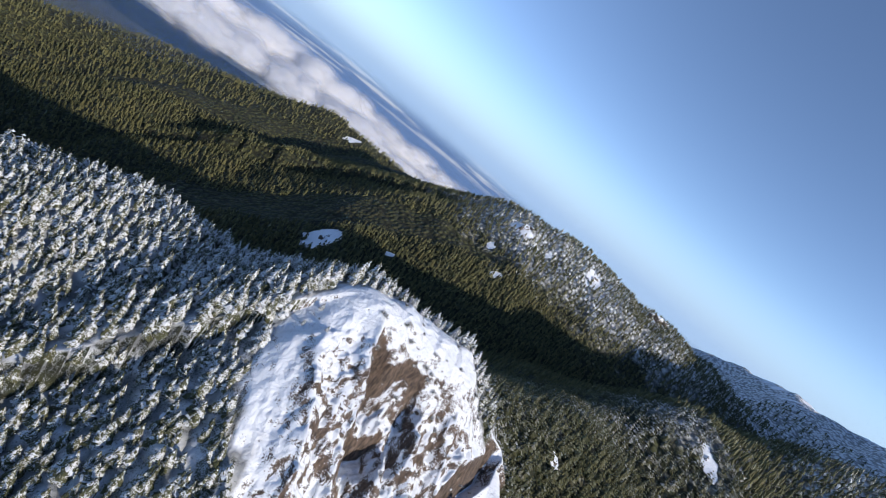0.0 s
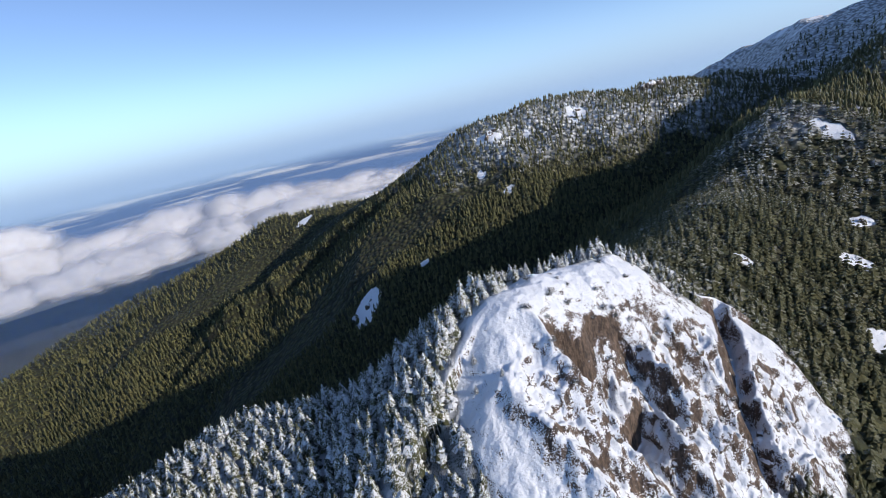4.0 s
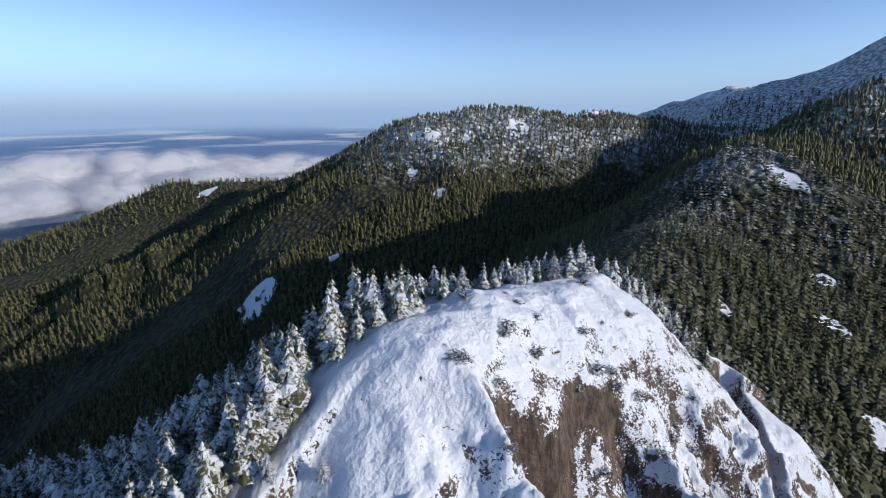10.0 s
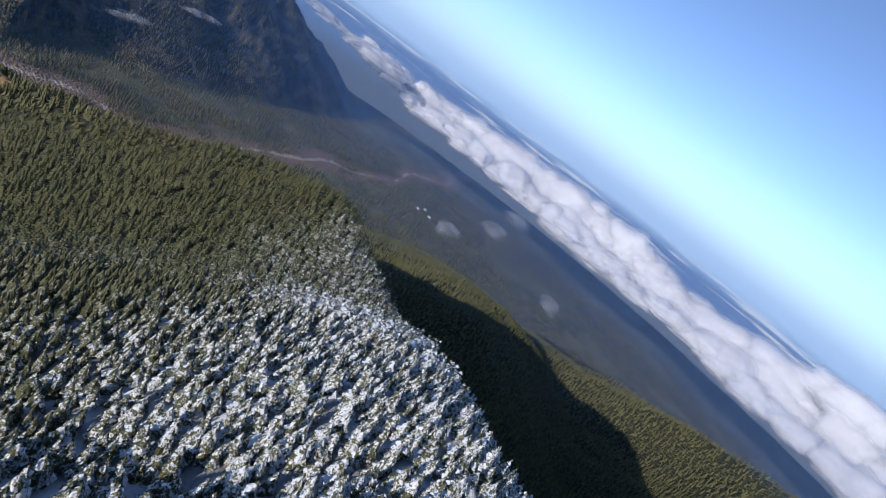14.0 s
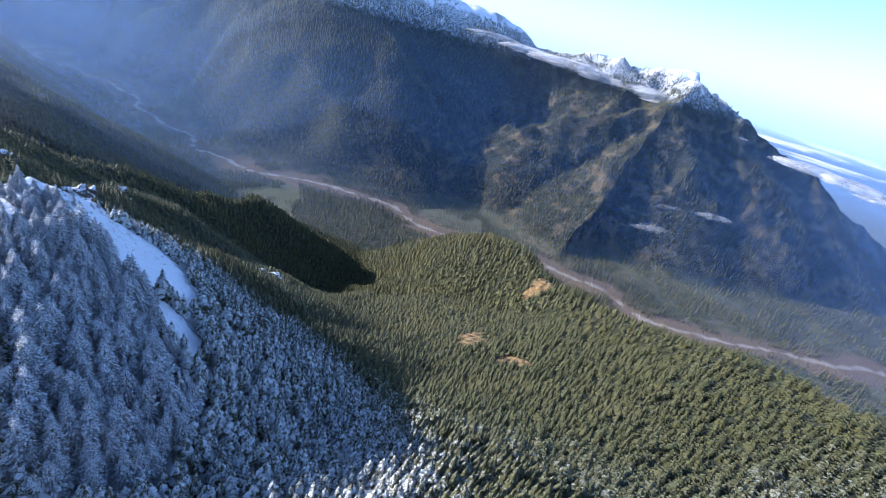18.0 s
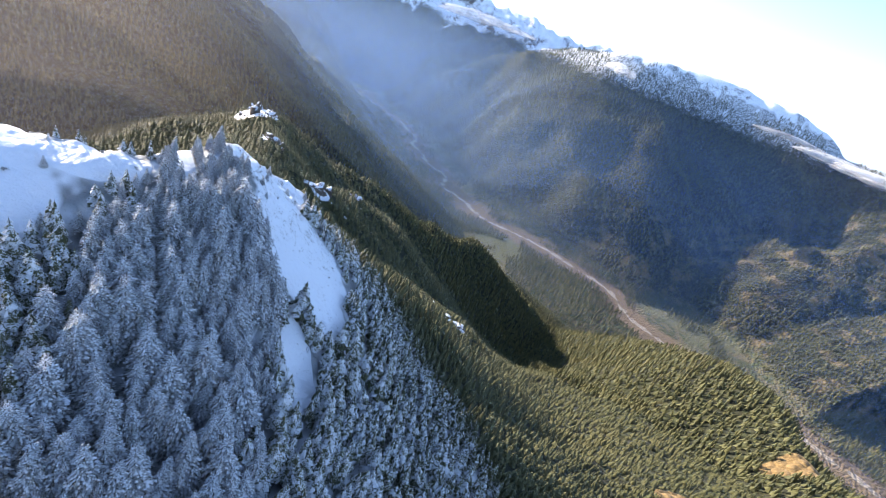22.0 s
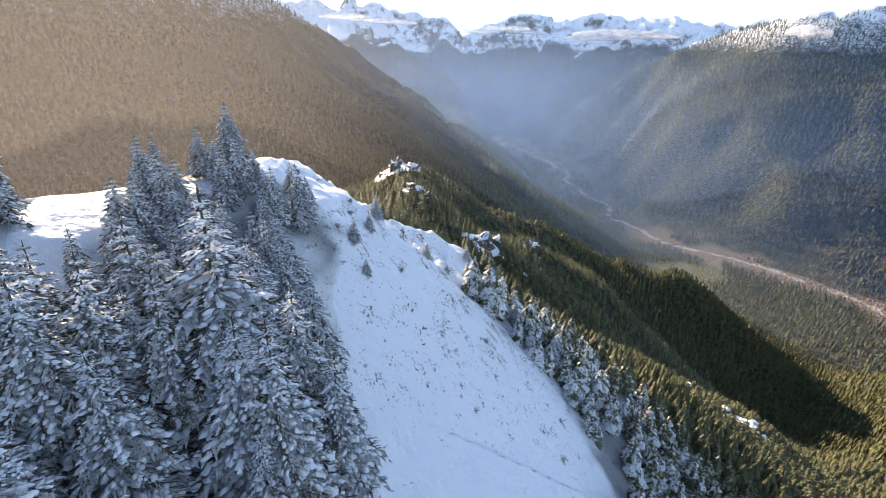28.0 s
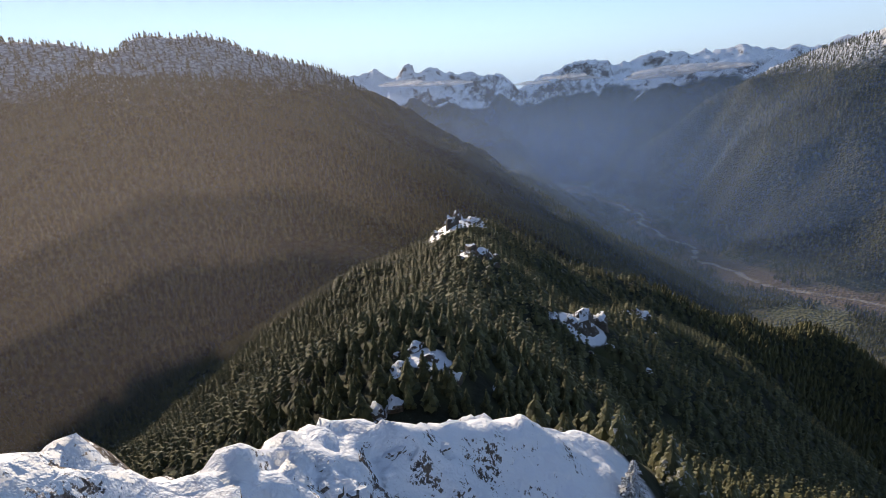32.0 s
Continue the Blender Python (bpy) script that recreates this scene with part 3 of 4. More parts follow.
def rock_material():
    n = Nodes("dark_volcanic_rock")
    geo = n.put("NewGeometry")
    up = n.split(geo.outputs["Normal"])[2]
    mid, fine = n.noise(0.5, 5.0, 0.65), n.noise(3.5, 4.0, 0.7)
    stone = n.mix(n.ramp(fine, 0.3, 0.7), (0.05, 0.042, 0.036), (0.19, 0.15, 0.12))
    lie = n.math("ADD", up, n.math("MULTIPLY", n.math("SUBTRACT", mid, 0.5), 1.0))
    n.bump(n.math("ADD", fine, n.math("MULTIPLY", mid, 3.0)), 0.8, 0.3)
    return n.base(n.mix(n.ramp(lie, 0.45, 0.6), stone, SNOW), 0.9)


def cloud_material(name, thin, low=0.3, high=0.7, size=0.006):
    """A white cloud: it scatters light from both sides, and thins out by noise and by the mesh's own density."""
    n = Nodes(name)
    n.t.nodes.remove(n.bsdf)
    dense = n.put("Attribute", attribute_name="dense").outputs["Fac"]
    body = n.noise(size, 5.0, 0.6)
    front, back, both, clear, mixed = n.put("BsdfDiffuse"), n.put("BsdfTranslucent"), n.put("MixShader"), n.put("BsdfTransparent"), n.put("MixShader")
    front.inputs[0].default_value = (0.93, 0.93, 0.94, 1)
    back.inputs[0].default_value = (0.93, 0.93, 0.94, 1)
    both.inputs[0].default_value = 0.55
    n.link(front.outputs[0], both.inputs[1])
    n.link(back.outputs[0], both.inputs[2])
    n.link(n.math("MULTIPLY", n.math("MULTIPLY", dense, thin), n.ramp(body, low, high), clamp=True), mixed.inputs[0])
    n.link(clear.outputs[0], mixed.inputs[1])
    n.link(both.outputs[0], mixed.inputs[2])
    n.link(mixed.outputs[0], n.out.inputs["Surface"])
    return n.mat


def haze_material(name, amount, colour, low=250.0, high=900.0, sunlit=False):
    """Tinted sheet painting haze: it scatters a little light and thins out with height."""
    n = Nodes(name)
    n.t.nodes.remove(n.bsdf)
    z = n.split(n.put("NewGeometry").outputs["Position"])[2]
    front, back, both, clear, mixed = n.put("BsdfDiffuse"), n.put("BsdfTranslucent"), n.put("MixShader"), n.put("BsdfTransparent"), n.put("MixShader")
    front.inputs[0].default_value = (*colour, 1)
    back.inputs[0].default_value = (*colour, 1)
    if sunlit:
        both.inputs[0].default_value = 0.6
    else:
        # fixed normals turn from the sun, so sky light alone tints the sheet
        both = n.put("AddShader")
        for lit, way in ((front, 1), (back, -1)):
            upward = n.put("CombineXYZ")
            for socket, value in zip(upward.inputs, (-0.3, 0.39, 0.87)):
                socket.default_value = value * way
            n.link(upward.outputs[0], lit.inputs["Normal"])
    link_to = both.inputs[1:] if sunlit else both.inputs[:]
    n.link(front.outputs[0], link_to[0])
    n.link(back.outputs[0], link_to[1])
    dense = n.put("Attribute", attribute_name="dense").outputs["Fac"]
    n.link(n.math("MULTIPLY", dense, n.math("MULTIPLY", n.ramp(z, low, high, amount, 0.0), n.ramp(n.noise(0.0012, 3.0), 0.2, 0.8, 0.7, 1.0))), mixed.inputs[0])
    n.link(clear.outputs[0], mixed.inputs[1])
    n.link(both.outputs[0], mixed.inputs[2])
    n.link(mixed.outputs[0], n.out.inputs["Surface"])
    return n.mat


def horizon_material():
    """Self-glowing paint: sea, plain and long level cloud streaks, paling into sky haze."""
    n = Nodes("painted_horizon")
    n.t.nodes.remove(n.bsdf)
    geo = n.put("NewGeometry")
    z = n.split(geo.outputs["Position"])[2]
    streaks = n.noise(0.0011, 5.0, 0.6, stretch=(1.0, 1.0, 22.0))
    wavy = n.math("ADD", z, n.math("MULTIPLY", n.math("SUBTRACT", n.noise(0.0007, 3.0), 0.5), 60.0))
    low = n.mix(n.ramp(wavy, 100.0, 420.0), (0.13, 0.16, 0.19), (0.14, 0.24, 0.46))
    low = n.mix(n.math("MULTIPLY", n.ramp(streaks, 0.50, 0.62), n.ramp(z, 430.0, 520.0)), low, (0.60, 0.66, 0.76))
    # pale sky haze painted in, covering the sky's own bright edge
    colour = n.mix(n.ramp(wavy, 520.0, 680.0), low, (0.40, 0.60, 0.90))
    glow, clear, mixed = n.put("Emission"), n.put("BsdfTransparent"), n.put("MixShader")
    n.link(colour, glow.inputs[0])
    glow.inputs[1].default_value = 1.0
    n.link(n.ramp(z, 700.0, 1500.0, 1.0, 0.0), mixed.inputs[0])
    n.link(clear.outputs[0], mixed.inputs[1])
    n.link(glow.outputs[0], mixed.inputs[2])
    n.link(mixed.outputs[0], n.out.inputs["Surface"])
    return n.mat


MAT_FOLIAGE, MAT_NEEDLES, MAT_SNOW, MAT_BARK, MAT_ROCK = foliage_material(), needle_material(), snow_material(), bark_material(), rock_material()
MAT_BANK = cloud_material("cloud_bank", 2.2, 0.0, 0.2)
MAT_WISP = cloud_material("cloud_wisp", 0.75, 0.28, 0.6, 0.007)
MAT_THIN = cloud_material("thin_cloud_wisp", 0.13, 0.32, 0.62, 0.014)
MAT_HORIZON = horizon_material()


# ---- distance: painted horizon, clouds, haze sheets ----
def sheet(name, rows, material, smooth=True):
    """A mesh from a grid of points, rows x columns x 3."""
    rows = np.asarray(rows)
    a, b = rows.shape[:2]
    idx = np.arange(a * b).reshape(a, b)
    faces = np.stack([idx[:-1, :-1], idx[1:, :-1], idx[1:, 1:], idx[:-1, 1:]], -1).reshape(-1, 4)
    return mesh_object(name, rows.reshape(-1, 3), faces, material, smooth)


# A ring that glows by itself, with sea, cloud and haze painted on.
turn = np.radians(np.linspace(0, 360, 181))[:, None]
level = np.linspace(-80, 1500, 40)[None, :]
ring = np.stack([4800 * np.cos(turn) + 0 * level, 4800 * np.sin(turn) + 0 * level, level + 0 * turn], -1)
tagged(sheet("backdrop", ring, MAT_HORIZON), "glowing backdrop painted with hazy sea and cloud layers", "horizon", kind="structure")


def ball(steps):
    """A ball of triangles, radius 1."""
    bm = bmesh.new()
    bmesh.ops.create_icosphere(bm, subdivisions=steps, radius=1)
    v, f = np.array([p.co[:] for p in bm.verts]), np.array([[p.index for p in q.verts] for q in bm.faces])
    bm.free()
    return v, f


BALL_V, BALL_F = ball(4)


def lumpy(v, size, seed, octaves=4):
    """Noise on points of a ball: three slices of plane noise together."""
    x, y, z = v[:, 0] + seed * 7.7, v[:, 1] + seed * 3.1, v[:, 2] + seed * 5.3
    return (fractal(x, y, size, octaves, 0.55) + fractal(y + 40, z, size, octaves, 0.55) + fractal(z + 80, x, size, octaves, 0.55)) / 1.6


def cloud(name, line, width, height, puffs, material, label, seed, rough=0.5, shells=((1.0, 1.0),)):
    """A cloud along a line: billows of many sizes, flat below, thin towards the ends and the underside."""
    r = np.random.default_rng(seed)
    line = np.array(line, float)
    steps = np.r_[0, np.cumsum(np.linalg.norm(np.diff(line[:, :2], axis=0), axis=1))]
    vs, fs, ds = [], [], []
    for k in range(puffs):
        s = steps[-1] * (k + r.uniform(0, 1)) / puffs
        mid = np.array([np.interp(s, steps, line[:, j]) for j in range(3)])
        along = line[min(np.searchsorted(steps, s), len(line) - 1)] - line[max(np.searchsorted(steps, s) - 1, 0)]
        along = along[:2] / (np.linalg.norm(along[:2]) + 1e-9)
        end = min(1.0, 0.35 + 2.6 * min(s, steps[-1] - s) / steps[-1])
        big = r.uniform(0.55, 1.15) * end
        v = BALL_V * (1 + rough * lumpy(BALL_V, 0.9, seed * 50 + k)[:, None] + 0.45 * rough * np.abs(lumpy(BALL_V, 0.3, seed * 50 + k + 0.5))[:, None])
        long, wide, tall = width * big * r.uniform(1.0, 1.7), width * big * 0.8, height * big
        flat = np.where(v[:, 2] > 0, v[:, 2], v[:, 2] * 0.45) * tall
        u, w = v[:, 0] * long, v[:, 1] * wide + r.uniform(-0.35, 0.35) * width
        lift = r.uniform(-0.2, 0.2) * height
        heart = np.array([mid[0], mid[1], mid[2] + lift])
        shape = np.stack([mid[0] + along[0] * u - along[1] * w, mid[1] + along[1] * u + along[0] * w, mid[2] + flat + lift], -1)
        for swell, thick in shells:
            fs.append(BALL_F + len(vs) * len(BALL_V))
            vs.append(heart + (shape - heart) * swell)
            ds.append(thick * end * np.clip(0.75 + 0.5 * v[:, 2], 0.25, 1))
    ob = mesh_object(name, np.concatenate(vs), np.concatenate(fs), material)
    a = ob.data.attributes.new("dense", "FLOAT", "POINT")
    a.data.foreach_set("value", np.concatenate(ds).astype(np.float32))
    return tagged(ob, label, "cloud", kind="stuff" if name == "cloud_bank" else "")


BANK_LINE = [(1900, 3500, 330), (1000, 3700, 330), (187, 3780, 325), (-681, 3720, 320), (-1397, 3500, 320), (-2136, 3130, 320), (-2800, 2550, 325), (-3400, 1800, 340), (-3750, 1000, 380), (-3900, 300, 450)]
SOFT = ((1.0, 1.0), (1.1, 0.2), (1.2, 0.12), (1.32, 0.07))
cloud("cloud_bank", BANK_LINE, 150, 120, 150, MAT_BANK, "long white cloud bank lying low over the plain", 1, 0.7, SOFT)
cloud("cloud_bank", [(px * 0.92, py * 0.92, pz - 60) for px, py, pz in BANK_LINE], 130, 95, 60, MAT_BANK, "low ragged cloud edge before the cloud bank", 12, 0.8, SOFT)
cloud("cloud", [(-1500, 3450, 440), (-1640, 3400, 520)], 110, 100, 6, MAT_BANK, "towering white cloud on top of the cloud bank", 9, 0.65, SOFT)
STREAK = "bright cloud streak lying along the snowy range"
cloud("cloud", [(-3250, -700, 560), (-3150, -1400, 650), (-2800, -1950, 690), (-2400, -2300, 740)], 190, 36, 10, MAT_WISP, STREAK, 2)
cloud("cloud", [(-3650, 700, 400), (-3450, 100, 480), (-3250, -500, 540)], 230, 55, 7, MAT_WISP, STREAK, 6)
cloud("cloud", [(-1560, -2330, 725), (-1470, -2380, 730)], 60, 36, 4, MAT_WISP, "small bright cloud below the snowy peak", 3)
FAR_STREAK = "bright cloud streak before the far snowy peaks"
cloud("cloud", [(-1480, -3760, 720), (-1150, -3880, 715), (-800, -3950, 690)], 120, 36, 7, MAT_WISP, FAR_STREAK, 4)
cloud("cloud", [(-550, -4050, 730), (-250, -4100, 740), (20, -4130, 710)], 110, 32, 5, MAT_WISP, FAR_STREAK, 5)
cloud("cloud", [(950, -3800, 790), (450, -3980, 750)], 110, 34, 4, MAT_WISP, FAR_STREAK, 7)
for at_x, at_y, at_z, wide in ((-1900, 900, 120, 70), (-2150, 1250, 160, 90), (-1650, 1450, 130, 60), (-2500, 1500, 200, 110), (-1950, -560, 200, 45), (-2250, -620, 240, 40), (-2400, -480, 250, 55)):
    cloud("cloud", [(at_x, at_y, at_z), (at_x - 2.5 * wide, at_y + 1.5 * wide, at_z + 8)], wide * 0.9, wide * 0.14, 8, MAT_THIN, "small wisp of cloud drifting over the valley", int(wide + abs(at_x)) % 97)


# A curved upright sheet that paints haze, in place of a volume.
def haze_sheet(radius, start, stop, amount, name, top=900.0, colour=(0.52, 0.72, 1.0), sunlit=False):
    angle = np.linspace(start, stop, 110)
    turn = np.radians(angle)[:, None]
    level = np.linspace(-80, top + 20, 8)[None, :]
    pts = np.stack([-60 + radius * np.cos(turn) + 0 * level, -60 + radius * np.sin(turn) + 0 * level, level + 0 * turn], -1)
    ob = sheet("painted_haze", pts, haze_material(name, amount, colour, 250.0 if top < 1000 else 700.0, top, sunlit))
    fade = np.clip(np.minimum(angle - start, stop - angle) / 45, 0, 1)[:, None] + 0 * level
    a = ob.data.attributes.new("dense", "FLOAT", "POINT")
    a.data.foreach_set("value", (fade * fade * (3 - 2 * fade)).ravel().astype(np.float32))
    return tagged(ob, "see-through tinted sheet that paints haze over the valley", "haze", kind="stuff")


# Blue sheets paint the haze of distance across the valley.
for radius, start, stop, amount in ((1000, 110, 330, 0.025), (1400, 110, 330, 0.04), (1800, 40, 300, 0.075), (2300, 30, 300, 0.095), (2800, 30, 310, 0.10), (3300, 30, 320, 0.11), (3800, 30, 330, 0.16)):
    haze_sheet(radius, start, stop, amount, "valley_haze_%d" % radius, colour=(0.40, 0.62, 1.0))
# Faint warm sheets add the sun's glow over the southern mountain.
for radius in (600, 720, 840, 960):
    haze_sheet(radius, 283, 395, 0.004, "sun_veil_%d" % radius, 1350.0, (0.95, 0.90, 0.86), True)
# Dark brownish sheets paint a veil that dims and smooths the southern mountain.
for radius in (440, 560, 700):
    haze_sheet(radius, 262, 395, 0.08, "dark_veil_%d" % radius, 1350.0, (0.34, 0.30, 0.285))


# ---- woods ----
def ground_at(x, y):
    """The height of the ground mesh, read between its grid lines."""
    def place(v, mid):
        c, n = 4.4, GRID - 1
        return (np.arcsinh(np.clip((v - mid) / 4850, -1, 1) * np.sinh(c)) / c + 1) / 2 * n
    u, v = place(x, -30), place(y, -10)
    i, j = np.clip(u.astype(int), 0, GRID - 2), np.clip(v.astype(int), 0, GRID - 2)
    xs, ys = gx[:, 0], gy[0]
    a, b = (x - xs[i]) / (xs[i + 1] - xs[i]), (y - ys[j]) / (ys[j + 1] - ys[j])
    return (land_now[i, j] * (1 - a) + land_now[i + 1, j] * a) * (1 - b) + (land_now[i, j + 1] * (1 - a) + land_now[i + 1, j + 1] * a) * b


def bare_at(x, y):
    global land_now
    keep, land_now = land_now, np.zeros(x.shape)
    value = open_mask(x, y)
    land_now = keep
    return value


FLIGHT = [(0, 20), (30, 110), (-20, 125), (-62, 70), (-68, 0), (-60, -136)]


def planted(space, reach_x, reach_y):
    """Places for trees on an uneven grid."""
    r = np.random.default_rng(int(space * 100))
    u, v = np.meshgrid(np.arange(*reach_x, space), np.arange(*reach_y, space), indexing="ij")
    u, v = u + r.uniform(-0.5, 0.5, u.shape) * space, v + r.uniform(-0.5, 0.5, v.shape) * space
    return u.ravel(), v.ravel()


def star_tier(points, spread, drop, notch):
    """One skirt of branches: an apex, and tips that hang below it with notches between them."""
    k = np.arange(2 * points) * np.pi / points
    tip = np.arange(2 * points) % 2 == 0
    r, z = np.where(tip, spread, spread * notch), np.where(tip, -drop, -drop * 0.55)
    return np.r_[[(0, 0, 0)], np.stack([r * np.cos(k), r * np.sin(k), z], -1)], [(0, 1 + i, 1 + (i + 1) % (2 * points)) for i in range(2 * points)]


def tier_tree(tiers, points, width, seed):
    """A conifer of height 1 made of skirts of drooping branches."""
    r = np.random.default_rng(seed)
    verts, faces = [], []
    for t in range(tiers):
        low = (t + 0.9) / tiers
        v, f = star_tier(points, width * (0.12 + 0.88 * low) * r.uniform(0.8, 1.15), (1.45 if tiers > 2 else 1.2) / tiers, r.uniform(0.4, 0.6))
        a = r.uniform(0, 6.28)
        ca, sa = np.cos(a), np.sin(a)
        v = np.stack([v[:, 0] * ca - v[:, 1] * sa, v[:, 0] * sa + v[:, 1] * ca, v[:, 2]], -1)
        v[1:] *= r.uniform(0.75, 1.2, (len(v) - 1, 1))
        v[:, 2] = 1 - (t / tiers) ** 0.92 * 0.93 + v[:, 2] * (1 if t else 1.0)
        faces += [tuple(len(verts) + i for i in face) for face in f]
        verts += v.tolist()
    return np.array(verts), np.array(faces)


def bough_tree(whorls, boughs, width, seed, folded=True):
    """A conifer of height 1 made of single drooping boughs, each a folded blade."""
    r = np.random.default_rng(seed)
    verts, faces = [(0, 0, 1.0), (0.01, 0, 0.92), (-0.005, 0.009, 0.92), (-0.005, -0.009, 0.92)], [(0, 1, 2), (0, 2, 3), (0, 3, 1)]
    for w in range(whorls):
        t = (w + 0.7) / whorls
        z, a0 = 0.97 - 0.86 * t, r.uniform(0, 6.28)
        for b in range(boughs):
            a, long = a0 + b * 2 * np.pi / boughs + r.normal(0, 0.2), width * (0.06 + 0.94 * t**0.85) * r.uniform(0.65, 1.3)
            o, c, wide, drop = np.array([np.cos(a), np.sin(a), 0]), np.array([-np.sin(a), np.cos(a), 0]), long * r.uniform(0.4, 0.55), long * r.uniform(0.35, 0.75)
            i = len(verts)
            if not folded:
                verts += [(0, 0, z + 0.06), *(tuple(p) for p in (o * long * 0.6 + c * wide * 1.3 + [0, 0, z - drop * 0.7], o * long * 0.6 - c * wide * 1.3 + [0, 0, z - drop * 0.7], o * long + [0, 0, z - drop * 0.6]))]
                faces += [(i, i + 1, i + 3), (i, i + 3, i + 2)]
                continue
            verts += [(0, 0, z + 0.05), *(tuple(p) for p in (o * long * 0.62 + c * wide + [0, 0, z - drop * 0.75], o * long * 0.62 - c * wide + [0, 0, z - drop * 0.75], o * long + [0, 0, z - drop], o * long * 0.6 + [0, 0, z - drop * 0.15]))]
            faces += [(i, i + 1, i + 4), (i, i + 4, i + 2), (i + 4, i + 1, i + 3), (i + 4, i + 3, i + 2)]
    return np.array(verts, float), np.array(faces)


def woods(name, x, y, tall, kinds, label, seed):
    """Many trees joined into one mesh, each turned, leaned and sized on its own."""
    r = np.random.default_rng(seed)
    z, n = ground_at(x, y), len(x)
    pick, vs, fs, base = r.integers(0, len(kinds), n), [], [], 0
    a, s, fat = r.uniform(0, 6.28, n), tall, r.uniform(0.8, 1.25, n)
    lx, ly = r.normal(0, 0.03, n), r.normal(0, 0.03, n)
    for k, (v, f) in enumerate(kinds):
        m = np.flatnonzero(pick == k)
        ca, sa = np.cos(a[m])[:, None], np.sin(a[m])[:, None]
        w = (s[m] * fat[m])[:, None]
        px = x[m][:, None] + w * (v[None, :, 0] * ca - v[None, :, 1] * sa) + lx[m][:, None] * s[m][:, None] * v[None, :, 2]
        py = y[m][:, None] + w * (v[None, :, 0] * sa + v[None, :, 1] * ca) + ly[m][:, None] * s[m][:, None] * v[None, :, 2]
        pz = z[m][:, None] + s[m][:, None] * (v[None, :, 2] - 0.03)
        vs.append(np.stack([px, py, pz], -1).reshape(-1, 3))
        fs.append((f[None] + (base + np.arange(len(m)) * len(v))[:, None, None]).reshape(-1, 3))
        base += len(m) * len(v)
    return tagged(mesh_object(name, np.concatenate(vs), np.concatenate(fs), MAT_FOLIAGE, False), label, "forest", kind="stuff")


NEAR_KINDS = [bough_tree(9, 6, w, 30 + i) for i, w in enumerate((0.24, 0.30, 0.27, 0.33, 0.36, 0.28))]
MID_KINDS = [bough_tree(4, 4, w, 40 + i, False) for i, w in enumerate((0.30, 0.36, 0.40, 0.33))]
FAR_KINDS = [tier_tree(2, 3, w, 60 + i) for i, w in enumerate((0.36, 0.44, 0.4))]

x, y = planted(3.9, (-620, 620), (-660, 520))
ex, ey = planted(5.0, (-110, -10), (-150, 40))
x, y = np.r_[x, ex], np.r_[y, ey]
r = np.random.default_rng(11)
away = from_line(x, y, FLIGHT)
slope_side = from_line(x, y, [(-42, -15), (-41, -55), (-43, -110)])
keep = (away < 470) & (bare_at(x, y) < 0.45) & (meadow_mask(x, y) < 0.5) & (r.random(len(x)) < np.clip(1.15 - away / 560, 0.42, 1)) & ~((y > -205) & (x > -60) & (x < 110) & (y < np.interp(x, (-60, -46, -33, -15, 20, 110), (-215, -172, -122, -92, -86, -84)))) & (from_line(x, y, [(-62, -78), (-57, -150)]) > 6)
slope = (x > -115) & (x < -5) & (y > -170) & (y < 25)
keep = keep & (~slope | (r.random(len(x)) < 0.6))
x, y, away, slope_side = x[keep], y[keep], away[keep], slope_side[keep]
tall = r.uniform(6.5, 10.5, len(x)) * (1 + 0.55 * np.clip(1 - slope_side / 110, 0, 1)) * (0.92 + 0.16 * np.clip((away - 120) / 300, 0, 1))
tall = tall * np.where((x < -72) & (y < -95) & (y > -200), 0.72, 1.0) * np.where(y < -205, 0.75, 1.0) * (1 - 0.35 * np.clip(bare_at(x, y) / 0.45, 0, 1))
tall = tall * np.where((x > -25) & (x < 62) & (y > 122) & (y < 185), 1.3, 1.0)
tall = tall * np.where((x > -115) & (x < -5) & (y > -170) & (y < 25), 1.22, 1.0)
crest_side = from_line(x, y, [(55, -72), (15, -78), (-18, -86), (-36, -120), (-51, -168)])
tall = tall * np.clip(crest_side / 26, 0.48, 1)
first = np.zeros(len(x), bool)
first[np.argsort(slope_side + 0.3 * r.random(len(x)) * 30)[:296]] = True
FIRST_X, FIRST_Y, FIRST_TALL = x[first], y[first], tall[first] * r.uniform(0.85, 1.3, 296)
close = ~first & (away < 115)
woods("near_forest", x[close], y[close], tall[close], NEAR_KINDS, "dense conifer forest, snow-dusted above and green below", 21)
mid = ~first & (away >= 115)
woods("middle_forest", x[mid], y[mid], tall[mid], MID_KINDS, "dense conifer forest, snow-dusted above and green below", 23)

far_x, far_y, far_tall = [], [], []
